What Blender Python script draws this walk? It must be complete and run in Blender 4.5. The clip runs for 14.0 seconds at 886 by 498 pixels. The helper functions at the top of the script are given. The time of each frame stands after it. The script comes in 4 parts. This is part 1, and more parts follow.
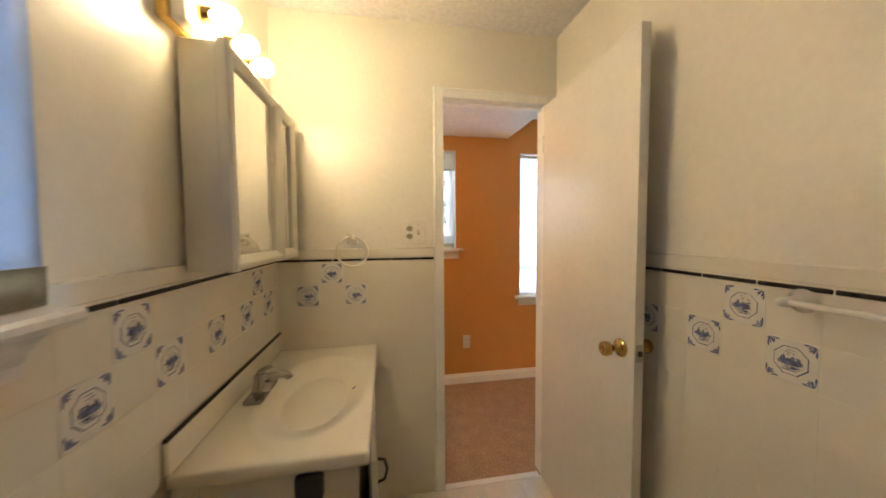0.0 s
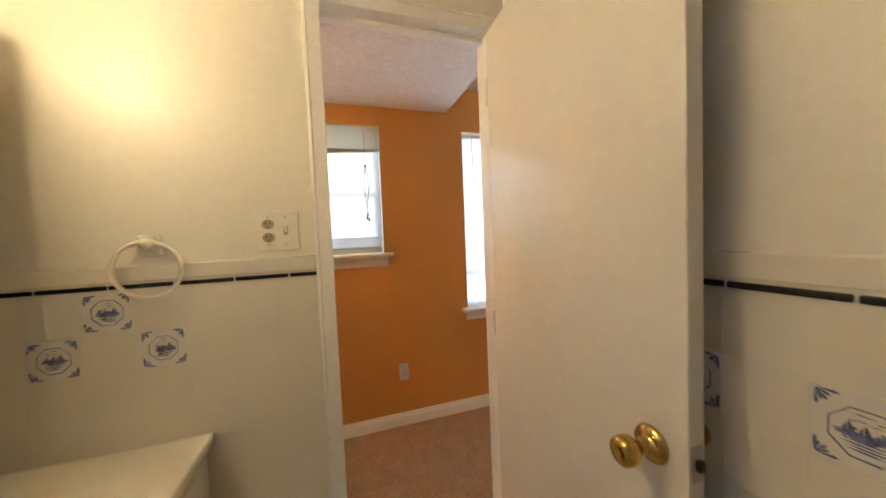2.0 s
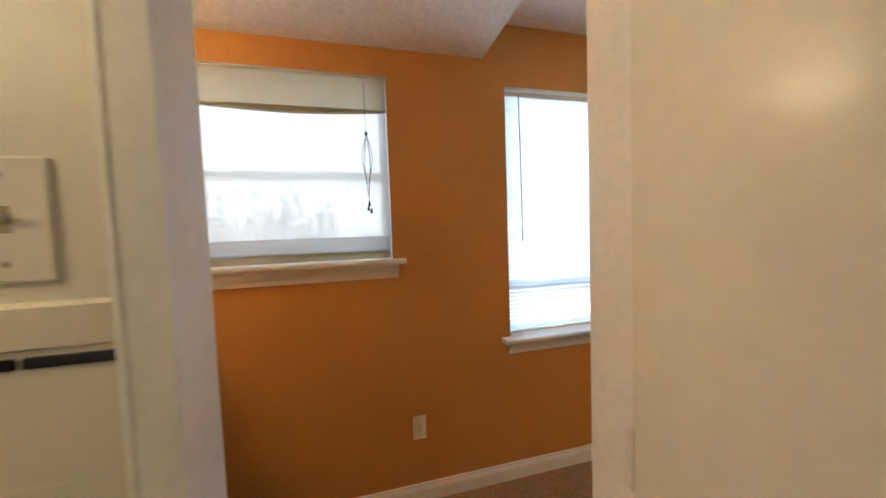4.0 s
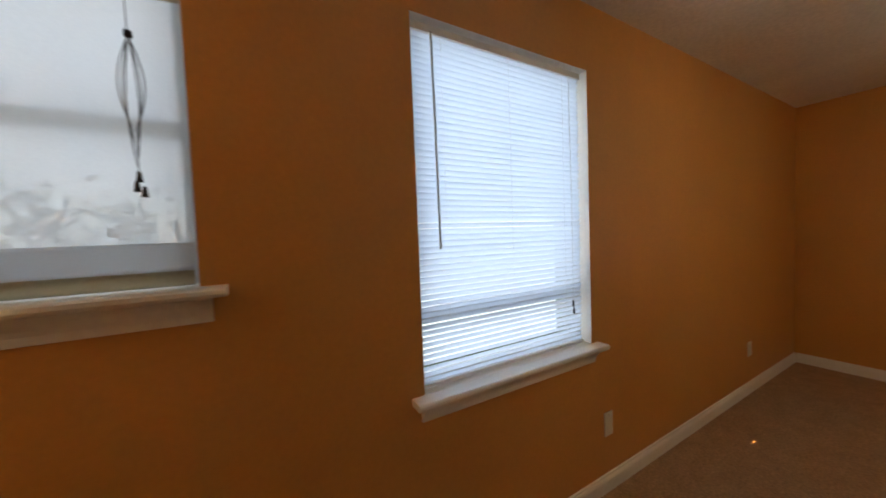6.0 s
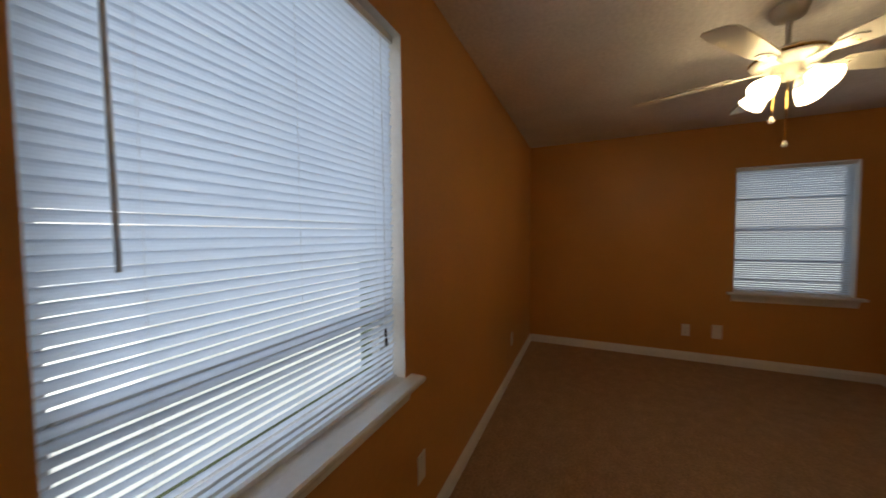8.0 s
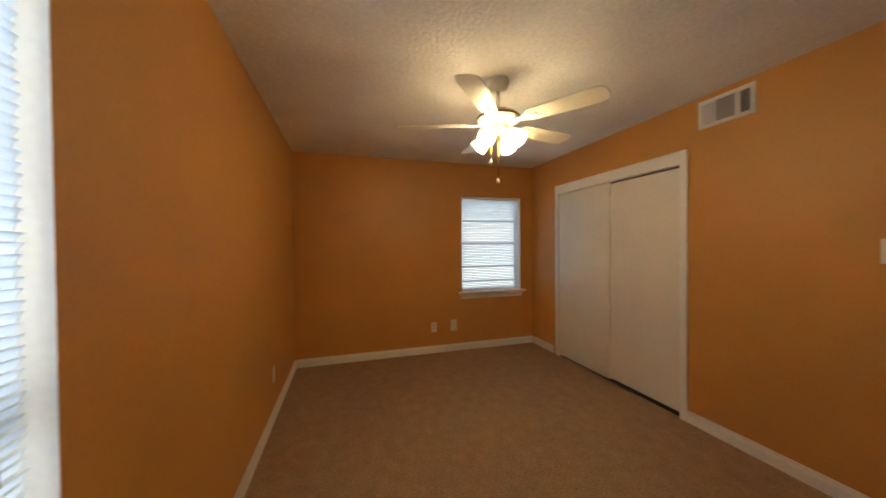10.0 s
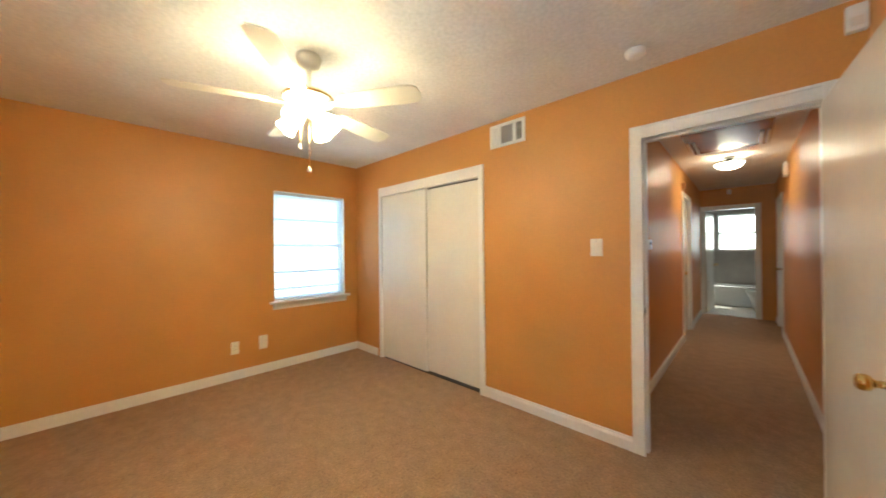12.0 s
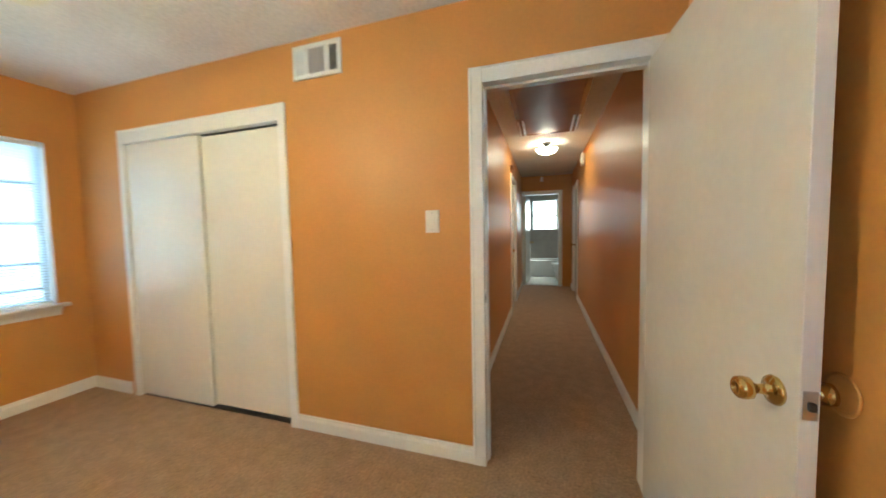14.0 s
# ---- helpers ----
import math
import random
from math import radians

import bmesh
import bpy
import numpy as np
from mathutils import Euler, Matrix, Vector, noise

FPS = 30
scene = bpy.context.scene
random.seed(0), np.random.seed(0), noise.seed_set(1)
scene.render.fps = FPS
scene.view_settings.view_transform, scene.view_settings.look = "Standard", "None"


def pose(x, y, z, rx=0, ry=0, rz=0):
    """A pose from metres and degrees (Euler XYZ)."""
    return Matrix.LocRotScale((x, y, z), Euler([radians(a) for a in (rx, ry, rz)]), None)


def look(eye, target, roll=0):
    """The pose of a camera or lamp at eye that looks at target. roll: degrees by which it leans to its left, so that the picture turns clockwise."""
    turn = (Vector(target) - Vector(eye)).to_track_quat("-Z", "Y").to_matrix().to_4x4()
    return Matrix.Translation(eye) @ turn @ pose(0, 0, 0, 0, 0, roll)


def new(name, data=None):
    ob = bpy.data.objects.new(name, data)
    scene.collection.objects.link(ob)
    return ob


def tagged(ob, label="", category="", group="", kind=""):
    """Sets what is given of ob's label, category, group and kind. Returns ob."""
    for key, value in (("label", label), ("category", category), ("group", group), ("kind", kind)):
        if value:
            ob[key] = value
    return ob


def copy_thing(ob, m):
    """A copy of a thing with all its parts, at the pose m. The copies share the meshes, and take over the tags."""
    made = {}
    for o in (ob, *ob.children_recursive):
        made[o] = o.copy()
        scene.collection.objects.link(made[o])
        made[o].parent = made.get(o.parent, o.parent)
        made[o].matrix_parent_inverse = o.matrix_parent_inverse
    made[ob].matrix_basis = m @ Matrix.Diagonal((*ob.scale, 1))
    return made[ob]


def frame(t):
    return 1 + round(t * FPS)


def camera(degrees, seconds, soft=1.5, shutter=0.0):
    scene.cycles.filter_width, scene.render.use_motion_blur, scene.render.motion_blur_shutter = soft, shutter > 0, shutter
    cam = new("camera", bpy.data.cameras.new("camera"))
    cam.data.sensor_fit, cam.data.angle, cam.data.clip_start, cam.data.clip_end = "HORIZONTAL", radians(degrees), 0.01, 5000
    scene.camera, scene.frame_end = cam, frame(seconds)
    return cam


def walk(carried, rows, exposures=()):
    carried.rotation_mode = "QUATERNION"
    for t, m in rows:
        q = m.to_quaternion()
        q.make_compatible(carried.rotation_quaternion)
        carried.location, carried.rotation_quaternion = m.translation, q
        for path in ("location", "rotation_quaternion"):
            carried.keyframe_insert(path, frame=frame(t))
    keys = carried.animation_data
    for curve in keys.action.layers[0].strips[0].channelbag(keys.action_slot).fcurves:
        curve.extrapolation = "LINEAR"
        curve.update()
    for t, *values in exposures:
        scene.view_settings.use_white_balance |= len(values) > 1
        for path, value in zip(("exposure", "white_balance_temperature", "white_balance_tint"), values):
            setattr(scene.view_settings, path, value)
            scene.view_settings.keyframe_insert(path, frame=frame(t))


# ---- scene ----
cam = camera(108.5, 14.0, soft=1.7, shutter=0.5)
PATH = [
    (0, (0.617, 0.608, 1.396), (0.969, 2.575, 1.296), -0.4),
    (0.5, (0.679, 0.735, 1.409), (1.177, 2.67, 1.32), -0.5),
    (1, (0.776, 0.938, 1.361), (1.363, 2.847, 1.277), -0.7),
    (1.5, (0.868, 1.104, 1.35), (1.488, 3.004, 1.258), -1.5),
    (2, (0.924, 1.188, 1.369), (1.557, 3.083, 1.277), -2.4),
    (2.2, (0.94, 1.237, 1.379), (1.573, 3.131, 1.273), -2.5),
    (4.3, (1.127, 1.965, 1.372), (1.61, 3.91, 1.275), -2.0),
    (4.5, (1.147, 2.029, 1.369), (1.651, 3.972, 1.276), -2.0),
    (5, (1.218, 2.205, 1.347), (1.855, 4.109, 1.268), -1.8),
    (5.5, (1.312, 2.337, 1.355), (2.118, 4.166, 1.277), -2.4),
    (6, (1.385, 2.427, 1.362), (2.366, 4.168, 1.28), -2.2),
    (6.5, (1.457, 2.532, 1.365), (2.662, 4.126, 1.263), -1.9),
    (7, (1.533, 2.618, 1.369), (2.981, 3.994, 1.264), -1.8),
    (7.5, (1.633, 2.707, 1.348), (3.291, 3.822, 1.248), -1.0),
    (8, (1.708, 2.783, 1.369), (3.529, 3.605, 1.281), -0.5),
    (8.5, (1.784, 2.852, 1.393), (3.73, 3.31, 1.316), -0.5),
    (9, (1.824, 2.876, 1.413), (3.822, 2.948, 1.345), -0.5),
    (11.3, (2.034, 2.807, 1.325), (3.657, 1.637, 1.335), -0.8),
    (11.5, (2.024, 2.781, 1.331), (3.591, 1.539, 1.337), -0.8),
    (12, (2.01, 2.718, 1.325), (3.387, 1.266, 1.33), -0.6),
    (12.5, (2.048, 2.599, 1.312), (3.239, 0.992, 1.296), -0.8),
    (13, (2.1, 2.424, 1.312), (3.153, 0.724, 1.26), -1.2),
    (13.5, (2.154, 2.233, 1.298), (3.018, 0.431, 1.206), -1.4),
    (14, (2.184, 2.018, 1.278), (2.787, 0.114, 1.164), -1.1),
]
EXPOSURES = [(0.0, 1.85, 7000, 13), (1.5, 1.82, 7000, 13), (2.2, 1.75, 7000, 13), (4.3, 1.25, 6900, 11), (4.5, 1.15, 6900, 11), (5.0, 0.85, 6900, 11), (5.5, 0.6, 7000, 12), (6.0, 0.4, 7100, 13), (6.5, 0.1, 7300, 14), (7.0, -0.15, 7300, 14), (7.5, -0.4, 7200, 14), (8.0, -0.35, 7400, 15), (8.5, -0.25, 7700, 16), (9.0, -0.15, 9100, 22), (9.2, -0.05, 8900, 20), (11.3, 2.3, 6500, 1), (12.0, 2.35, 6200, -2), (13.5, 2.4, 5750, -8), (14.0, 2.4, 5700, -10)]
walk(cam, [(t, look(eye, target, roll)) for t, eye, target, roll in PATH], EXPOSURES)

# ---- world, sun and lamp powers ----
BULB_POWER, FAN_POWER, HALL_POWER = 40.0, 20.0, 11.0
world = bpy.data.worlds.new("sky")
scene.world = world
world.use_nodes = True
sky = world.node_tree.nodes.new("ShaderNodeTexSky")
sky.sky_type, sky.sun_disc, sky.sun_elevation, sky.sun_rotation = "NISHITA", False, radians(48), radians(200)
world.node_tree.links.new(sky.outputs["Color"], world.node_tree.nodes["Background"].inputs["Color"])
world.node_tree.nodes["Background"].inputs["Strength"].default_value = 0.15
sun = new("sun", bpy.data.lights.new("sun", "SUN"))
sun.data.energy, sun.data.angle, sun.data.color = 3.0, radians(0.5), (1, 0.95, 0.88)
sun.matrix_world = look((0, 0, 30), (6, 18, 0))


def daylight(eye, target, w, h, power):
    lamp = new("window_daylight", bpy.data.lights.new("window_daylight", "AREA"))
    lamp.data.shape, lamp.data.size, lamp.data.size_y = "RECTANGLE", w, h
    lamp.data.energy, lamp.data.color = power, (0.78, 0.89, 1.0)
    lamp.matrix_world = look(eye, target)


daylight((0.80, 5.60, 1.90), (0.80, 3.0, 1.70), 4.2, 3.4, 75)
daylight((2.31, 3.66, 1.48), (2.31, 3.0, 1.48), 0.95, 1.35, 5.8)
daylight((6.10, 0.99, 1.39), (5.5, 0.99, 1.39), 0.95, 1.35, 4.5)
daylight((-0.12, 0.82, 1.67), (0.4, 0.82, 1.67), 0.8, 0.75, 1.6)
daylight((2.22, -7.82, 1.68), (2.22, -7.0, 1.68), 0.85, 0.9, 3.5)


# ---- mesh helpers ----
def mesh_of(name, bm, *mats, smooth=False):
    me = bpy.data.meshes.new(name)
    bm.to_mesh(me)
    bm.free()
    for m in mats:
        me.materials.append(m)
    if smooth:
        for p in me.polygons:
            p.use_smooth = True
    return me


def thing(name, loc=(0, 0, 0), label="", category="", group="", kind="", rz=0):
    ob = new(name)
    ob.matrix_world = pose(*loc, 0, 0, rz)
    ob.empty_display_size = 0.05
    return tagged(ob, label, category, group, kind)


def part(name, bm, mat, parent=None, label="", smooth=False, at=None):
    mats = mat if isinstance(mat, (list, tuple)) else [mat]
    ob = new(name, mesh_of(name, bm, *mats, smooth=smooth) if isinstance(bm, bmesh.types.BMesh) else bm)
    if parent is not None:
        ob.parent = parent
    if at is not None:
        ob.matrix_basis = at if isinstance(at, Matrix) else Matrix.Translation(at)
    return tagged(ob, label)


def box(x0, y0, z0, x1, y1, z1, bev=0.0, seg=2, bm=None):
    own = bmesh.new()
    bmesh.ops.create_cube(own, size=1)
    for v in own.verts:
        v.co = Vector(((x0 + x1) / 2 + v.co.x * (x1 - x0), (y0 + y1) / 2 + v.co.y * (y1 - y0), (z0 + z1) / 2 + v.co.z * (z1 - z0)))
    if bev:
        bmesh.ops.bevel(own, geom=own.edges[:], offset=bev, segments=seg, affect="EDGES", profile=0.5)
    return joined(bm, own)


def joined(bm, own):
    if bm is None:
        return own
    me = bpy.data.meshes.new("tmp")
    own.to_mesh(me)
    own.free()
    bm.from_mesh(me)
    bpy.data.meshes.remove(me)
    return bm


def lathe(profile, n=24, bm=None, m=None):
    """Turn (r, z) points about z."""
    own = bmesh.new()
    rings = []
    for r, z in profile:
        if r < 1e-5:
            rings.append([own.verts.new((0, 0, z))])
        else:
            rings.append([own.verts.new((r * math.cos(2 * math.pi * i / n), r * math.sin(2 * math.pi * i / n), z)) for i in range(n)])
    for a, b in zip(rings, rings[1:]):
        for i in range(n):
            j = (i + 1) % n
            if len(a) == 1 and len(b) == 1:
                continue
            if len(a) == 1:
                own.faces.new((a[0], b[j], b[i]))
            elif len(b) == 1:
                own.faces.new((a[i], a[j], b[0]))
            else:
                own.faces.new((a[i], a[j], b[j], b[i]))
    bmesh.ops.recalc_face_normals(own, faces=own.faces[:])
    if m is not None:
        own.transform(m)
    return joined(bm, own)


def tube(points, r, n=10, bm=None, closed=False):
    own = bmesh.new()
    pts = [Vector(p) for p in points]
    rings = []
    k = len(pts)
    side = None
    for i, p in enumerate(pts):
        a = pts[(i - 1) % k] if closed or i else p
        b = pts[(i + 1) % k] if closed or i < k - 1 else p
        d = (b - a).normalized()
        if side is None:
            side = d.orthogonal().normalized()
        side = (side - d * side.dot(d)).normalized()
        up = d.cross(side)
        rr = r[i] if isinstance(r, (list, tuple)) else r
        rings.append([own.verts.new(p + rr * (math.cos(2 * math.pi * q / n) * side + math.sin(2 * math.pi * q / n) * up)) for q in range(n)])
    for i in range(k if closed else k - 1):
        a, b = rings[i], rings[(i + 1) % k]
        for q in range(n):
            own.faces.new((a[q], a[(q + 1) % n], b[(q + 1) % n], b[q]))
    if not closed:
        own.faces.new(rings[0][::-1])
        own.faces.new(rings[-1])
    bmesh.ops.recalc_face_normals(own, faces=own.faces[:])
    return joined(bm, own)


def sweep(profile, a, b, out, up=(0, 0, 1), bm=None):
    """Run a closed (depth, height) profile along the straight line from a to b; depth goes along out, height along up."""
    own = bmesh.new()
    o, u = Vector(out), Vector(up)
    ends = [[own.verts.new(Vector(p) + o * d + u * h) for d, h in profile] for p in (a, b)]
    n = len(profile)
    for i in range(n):
        own.faces.new((ends[0][i], ends[0][(i + 1) % n], ends[1][(i + 1) % n], ends[1][i]))
    own.faces.new(ends[0][::-1])
    own.faces.new(ends[1])
    bmesh.ops.recalc_face_normals(own, faces=own.faces[:])
    return joined(bm, own)


def plate(outline, thick, m=None, bm=None):
    """A flat plate of an xy outline, thick along z."""
    own = bmesh.new()
    a = [own.verts.new((x, y, 0)) for x, y in outline]
    b = [own.verts.new((x, y, thick)) for x, y in outline]
    n = len(outline)
    own.faces.new(a[::-1])
    own.faces.new(b)
    for i in range(n):
        own.faces.new((a[i], a[(i + 1) % n], b[(i + 1) % n], b[i]))
    bmesh.ops.recalc_face_normals(own, faces=own.faces[:])
    if m is not None:
        own.transform(m)
    return joined(bm, own)


def wall(name, axis, p0, p1, u0, u1, z0, z1, openings, low, high, reveal, label=""):
    """A wall across axis, from p0 to p1 thick, u0 to u1 long, with rectangular openings (u0, u1, z0, z1) through it."""
    us = sorted({u0, u1, *(v for o in openings for v in o[:2])})
    zs = sorted({z0, z1, *(v for o in openings for v in o[2:])})
    bm = bmesh.new()
    cache = {}

    def vert(p, u, z):
        key = (p, u, z)
        if key not in cache:
            cache[key] = bm.verts.new((p, u, z) if axis == "x" else (u, p, z))
        return cache[key]

    def solid(i, k):
        if not (0 <= i < len(us) - 1 and 0 <= k < len(zs) - 1):
            return False
        cu, cz = (us[i] + us[i + 1]) / 2, (zs[k] + zs[k + 1]) / 2
        return not any(o[0] < cu < o[1] and o[2] < cz < o[3] for o in openings)

    for i in range(len(us) - 1):
        for k in range(len(zs) - 1):
            if not solid(i, k):
                continue
            a, b, c, d = us[i], us[i + 1], zs[k], zs[k + 1]
            bm.faces.new([vert(p0, *q) for q in ((a, c), (b, c), (b, d), (a, d))]).material_index = 0
            bm.faces.new([vert(p1, *q) for q in ((a, c), (b, c), (b, d), (a, d))]).material_index = 1
            for di, dk, e, f in ((-1, 0, (a, c), (a, d)), (1, 0, (b, c), (b, d)), (0, -1, (a, c), (b, c)), (0, 1, (a, d), (b, d))):
                if not solid(i + di, k + dk):
                    bm.faces.new((vert(p0, *e), vert(p0, *f), vert(p1, *f), vert(p1, *e))).material_index = 2
    bmesh.ops.recalc_face_normals(bm, faces=bm.faces[:])
    ob = new(name, mesh_of(name, bm, low, high, reveal))
    return tagged(ob, label, "wall", kind="structure")


# ---- materials ----
def material(name, base, rough=0.5, metal=0.0, vary=0.06, scale=6.0, fine=0.0, fine_scale=120.0, bump=0.0, bump_scale=200.0, bump_dist=0.002, coat=0.0, island=0.0, wear=None, spec=0.5):
    m = bpy.data.materials.new(name)
    m.use_nodes = True
    nt = m.node_tree
    b = nt.nodes["Principled BSDF"]
    b.inputs["Roughness"].default_value = rough
    b.inputs["Metallic"].default_value = metal
    b.inputs["Coat Weight"].default_value = coat
    b.inputs["Coat Roughness"].default_value = 0.15
    b.inputs["Specular IOR Level"].default_value = spec
    co = nt.nodes.new("ShaderNodeTexCoord")

    def noisy(sc, detail=4.0):
        n = nt.nodes.new("ShaderNodeTexNoise")
        n.inputs["Scale"].default_value, n.inputs["Detail"].default_value = sc, detail
        nt.links.new(co.outputs["Object"], n.inputs["Vector"])
        return n

    def mixed(fac, amount, lo, hi, colour):
        mr = nt.nodes.new("ShaderNodeMapRange")
        mr.inputs["From Min"].default_value, mr.inputs["From Max"].default_value = 0.3, 0.7
        mr.inputs["To Min"].default_value, mr.inputs["To Max"].default_value = 1 - amount, 1 + amount
        nt.links.new(fac, mr.inputs["Value"])
        mx = nt.nodes.new("ShaderNodeMix")
        mx.data_type, mx.blend_type = "RGBA", "MULTIPLY"
        mx.inputs["Factor"].default_value = 1
        if colour is None:
            mx.inputs["A"].default_value = (*base, 1)
        else:
            nt.links.new(colour, mx.inputs["A"])
        nt.links.new(mr.outputs["Result"], mx.inputs["B"])
        return mx.outputs["Result"]

    big = noisy(scale)
    colour = mixed(big.outputs["Fac"], vary, 0, 0, None)
    if fine:
        colour = mixed(noisy(fine_scale, 2.0).outputs["Fac"], fine, 0, 0, colour)
    if island:
        info = nt.nodes.new("ShaderNodeObjectInfo")
        colour = mixed(info.outputs["Random"], island, 0, 0, colour)
    if wear:
        w = noisy(wear[1], 6.0)
        ramp = nt.nodes.new("ShaderNodeMapRange")
        ramp.inputs["From Min"].default_value, ramp.inputs["From Max"].default_value = 0.58, 0.72
        nt.links.new(w.outputs["Fac"], ramp.inputs["Value"])
        mx = nt.nodes.new("ShaderNodeMix")
        mx.data_type = "RGBA"
        nt.links.new(ramp.outputs["Result"], mx.inputs["Factor"])
        nt.links.new(colour, mx.inputs["A"])
        mx.inputs["B"].default_value = (*wear[0], 1)
        colour = mx.outputs["Result"]
    nt.links.new(colour, b.inputs["Base Color"])
    rr = nt.nodes.new("ShaderNodeMapRange")
    rr.inputs["To Min"].default_value, rr.inputs["To Max"].default_value = max(rough - 0.06, 0.02), min(rough + 0.06, 1)
    nt.links.new(big.outputs["Fac"], rr.inputs["Value"])
    nt.links.new(rr.outputs["Result"], b.inputs["Roughness"])
    if bump:
        bp = nt.nodes.new("ShaderNodeBump")
        bp.inputs["Strength"].default_value, bp.inputs["Distance"].default_value = bump, bump_dist
        nt.links.new(noisy(bump_scale, 3.0).outputs["Fac"], bp.inputs["Height"])
        nt.links.new(bp.outputs["Normal"], b.inputs["Normal"])
    return m


def glow(name, colour, strength):
    m = bpy.data.materials.new(name)
    m.use_nodes = True
    b = m.node_tree.nodes["Principled BSDF"]
    b.inputs["Base Color"].default_value = (*colour, 1)
    b.inputs["Emission Color"].default_value = (*colour, 1)
    b.inputs["Emission Strength"].default_value = strength
    b.inputs["Roughness"].default_value = 0.3
    return m


def sheer(name, base, through_colour, share, weave=0.0, pattern=900.0):
    """Thin cloth or plastic that lets part of the light through."""
    m = material(name, base, 0.6, vary=0.04, scale=5, fine=0.06, fine_scale=220, bump=0.2, bump_scale=pattern, bump_dist=0.0005)
    nt = m.node_tree
    b = nt.nodes["Principled BSDF"]
    t = nt.nodes.new("ShaderNodeBsdfTranslucent")
    t.inputs["Color"].default_value = (*through_colour, 1)
    mx = nt.nodes.new("ShaderNodeMixShader")
    mx.inputs["Fac"].default_value = share
    nt.links.new(b.outputs["BSDF"], mx.inputs[1])
    nt.links.new(t.outputs["BSDF"], mx.inputs[2])
    last = mx
    if weave:
        tr = nt.nodes.new("ShaderNodeBsdfTransparent")
        m2 = nt.nodes.new("ShaderNodeMixShader")
        m2.inputs["Fac"].default_value = weave
        nt.links.new(mx.outputs["Shader"], m2.inputs[1])
        nt.links.new(tr.outputs["BSDF"], m2.inputs[2])
        last = m2
    nt.links.new(last.outputs["Shader"], nt.nodes["Material Output"].inputs["Surface"])
    return m


def glass(name, tint=(1, 1, 1), rough=0.0):
    m = bpy.data.materials.new(name)
    m.use_nodes = True
    b = m.node_tree.nodes["Principled BSDF"]
    b.inputs["Base Color"].default_value = (*tint, 1)
    b.inputs["Transmission Weight"].default_value = 1
    b.inputs["Roughness"].default_value = rough
    b.inputs["IOR"].default_value = 1.45
    return m


ORANGE = material("orange_paint", (0.61, 0.285, 0.074), 0.46, vary=0.05, scale=2.2, fine=0.03, fine_scale=60, bump=0.12, bump_scale=180, bump_dist=0.002)
CREAM = material("cream_paint", (0.80, 0.76, 0.66), 0.38, vary=0.03, scale=2.0, fine=0.02, fine_scale=40, bump=0.10, bump_scale=140, bump_dist=0.002)
TRIM = material("white_trim_paint", (0.82, 0.81, 0.77), 0.35, vary=0.03, scale=5, fine=0.03, fine_scale=50, bump=0.06, bump_scale=90, bump_dist=0.001)
DOOR_PAINT = material("door_paint", (0.80, 0.77, 0.69), 0.22, vary=0.03, scale=3, fine=0.02, fine_scale=30, bump=0.08, bump_scale=70, bump_dist=0.001)
CEILING = material("textured_ceiling", (0.78, 0.76, 0.74), 0.85, vary=0.05, scale=3, fine=0.07, fine_scale=45, bump=0.32, bump_scale=38, bump_dist=0.010)
CARPET = material("carpet_pile", (0.42, 0.275, 0.172), 0.95, vary=0.10, scale=11, fine=0.22, fine_scale=75, bump=0.9, bump_scale=170, bump_dist=0.010, spec=0.1)
TILE = material("cream_tile_glaze", (0.78, 0.73, 0.62), 0.14, vary=0.03, scale=4, bump=0.06, bump_scale=25, bump_dist=0.002)
GROUT = material("grout", (0.74, 0.69, 0.58), 0.8, vary=0.08, scale=20, bump=0.2)
BLACK_TILE = material("black_liner_glaze", (0.012, 0.012, 0.014), 0.12, vary=0.2, scale=30)
BLUE = material("cobalt_glaze", (0.14, 0.16, 0.29), 0.2, vary=0.45, scale=70, fine=0.35, fine_scale=300)
DELFT = material("delft_white_glaze", (0.76, 0.735, 0.68), 0.12, vary=0.04, scale=20)
MARBLE = material("cultured_marble", (0.84, 0.79, 0.66), 0.16, vary=0.03, scale=6, coat=0.4)
CHROME = material("chrome", (0.46, 0.45, 0.43), 0.14, metal=1.0, vary=0.05, scale=20)
BRASS = material("polished_brass", (0.62, 0.42, 0.14), 0.14, metal=1.0, vary=0.08, scale=25)
STEEL = material("latch_steel", (0.5, 0.48, 0.44), 0.38, metal=1.0, vary=0.1, scale=40)
DARK_METAL = material("dark_bronze", (0.06, 0.05, 0.045), 0.4, metal=0.8, vary=0.2, scale=40)
BLACK = material("black_plastic", (0.015, 0.015, 0.016), 0.45, vary=0.2, scale=30)
PLASTIC = material("ivory_plastic", (0.82, 0.78, 0.69), 0.35, vary=0.03, scale=20)
WHITE_PLASTIC = material("white_plastic", (0.80, 0.80, 0.78), 0.35, vary=0.03, scale=20)
# near-black: shade inside slots, holes and the vent put into colour; thermostat display too
SLOT = material("dark_slot", (0.03, 0.028, 0.025), 0.7, vary=0.2, scale=50)
WOOD_WHITE = material("painted_cabinet", (0.76, 0.72, 0.62), 0.4, vary=0.04, scale=6, bump=0.08, bump_scale=60, bump_dist=0.001)
ALUMINIUM = material("window_aluminium", (0.55, 0.55, 0.55), 0.4, metal=0.7, vary=0.08, scale=30)
FAN_WHITE = material("fan_blade_white", (0.80, 0.77, 0.66), 0.35, vary=0.04, scale=8)
LINEN = sheer("shade_linen", (0.72, 0.72, 0.68), (0.82, 0.87, 0.93), 0.55, weave=0.07)
BLUE_LINEN = sheer("pale_blue_cloth", (0.50, 0.60, 0.76), (0.52, 0.68, 0.95), 0.5)
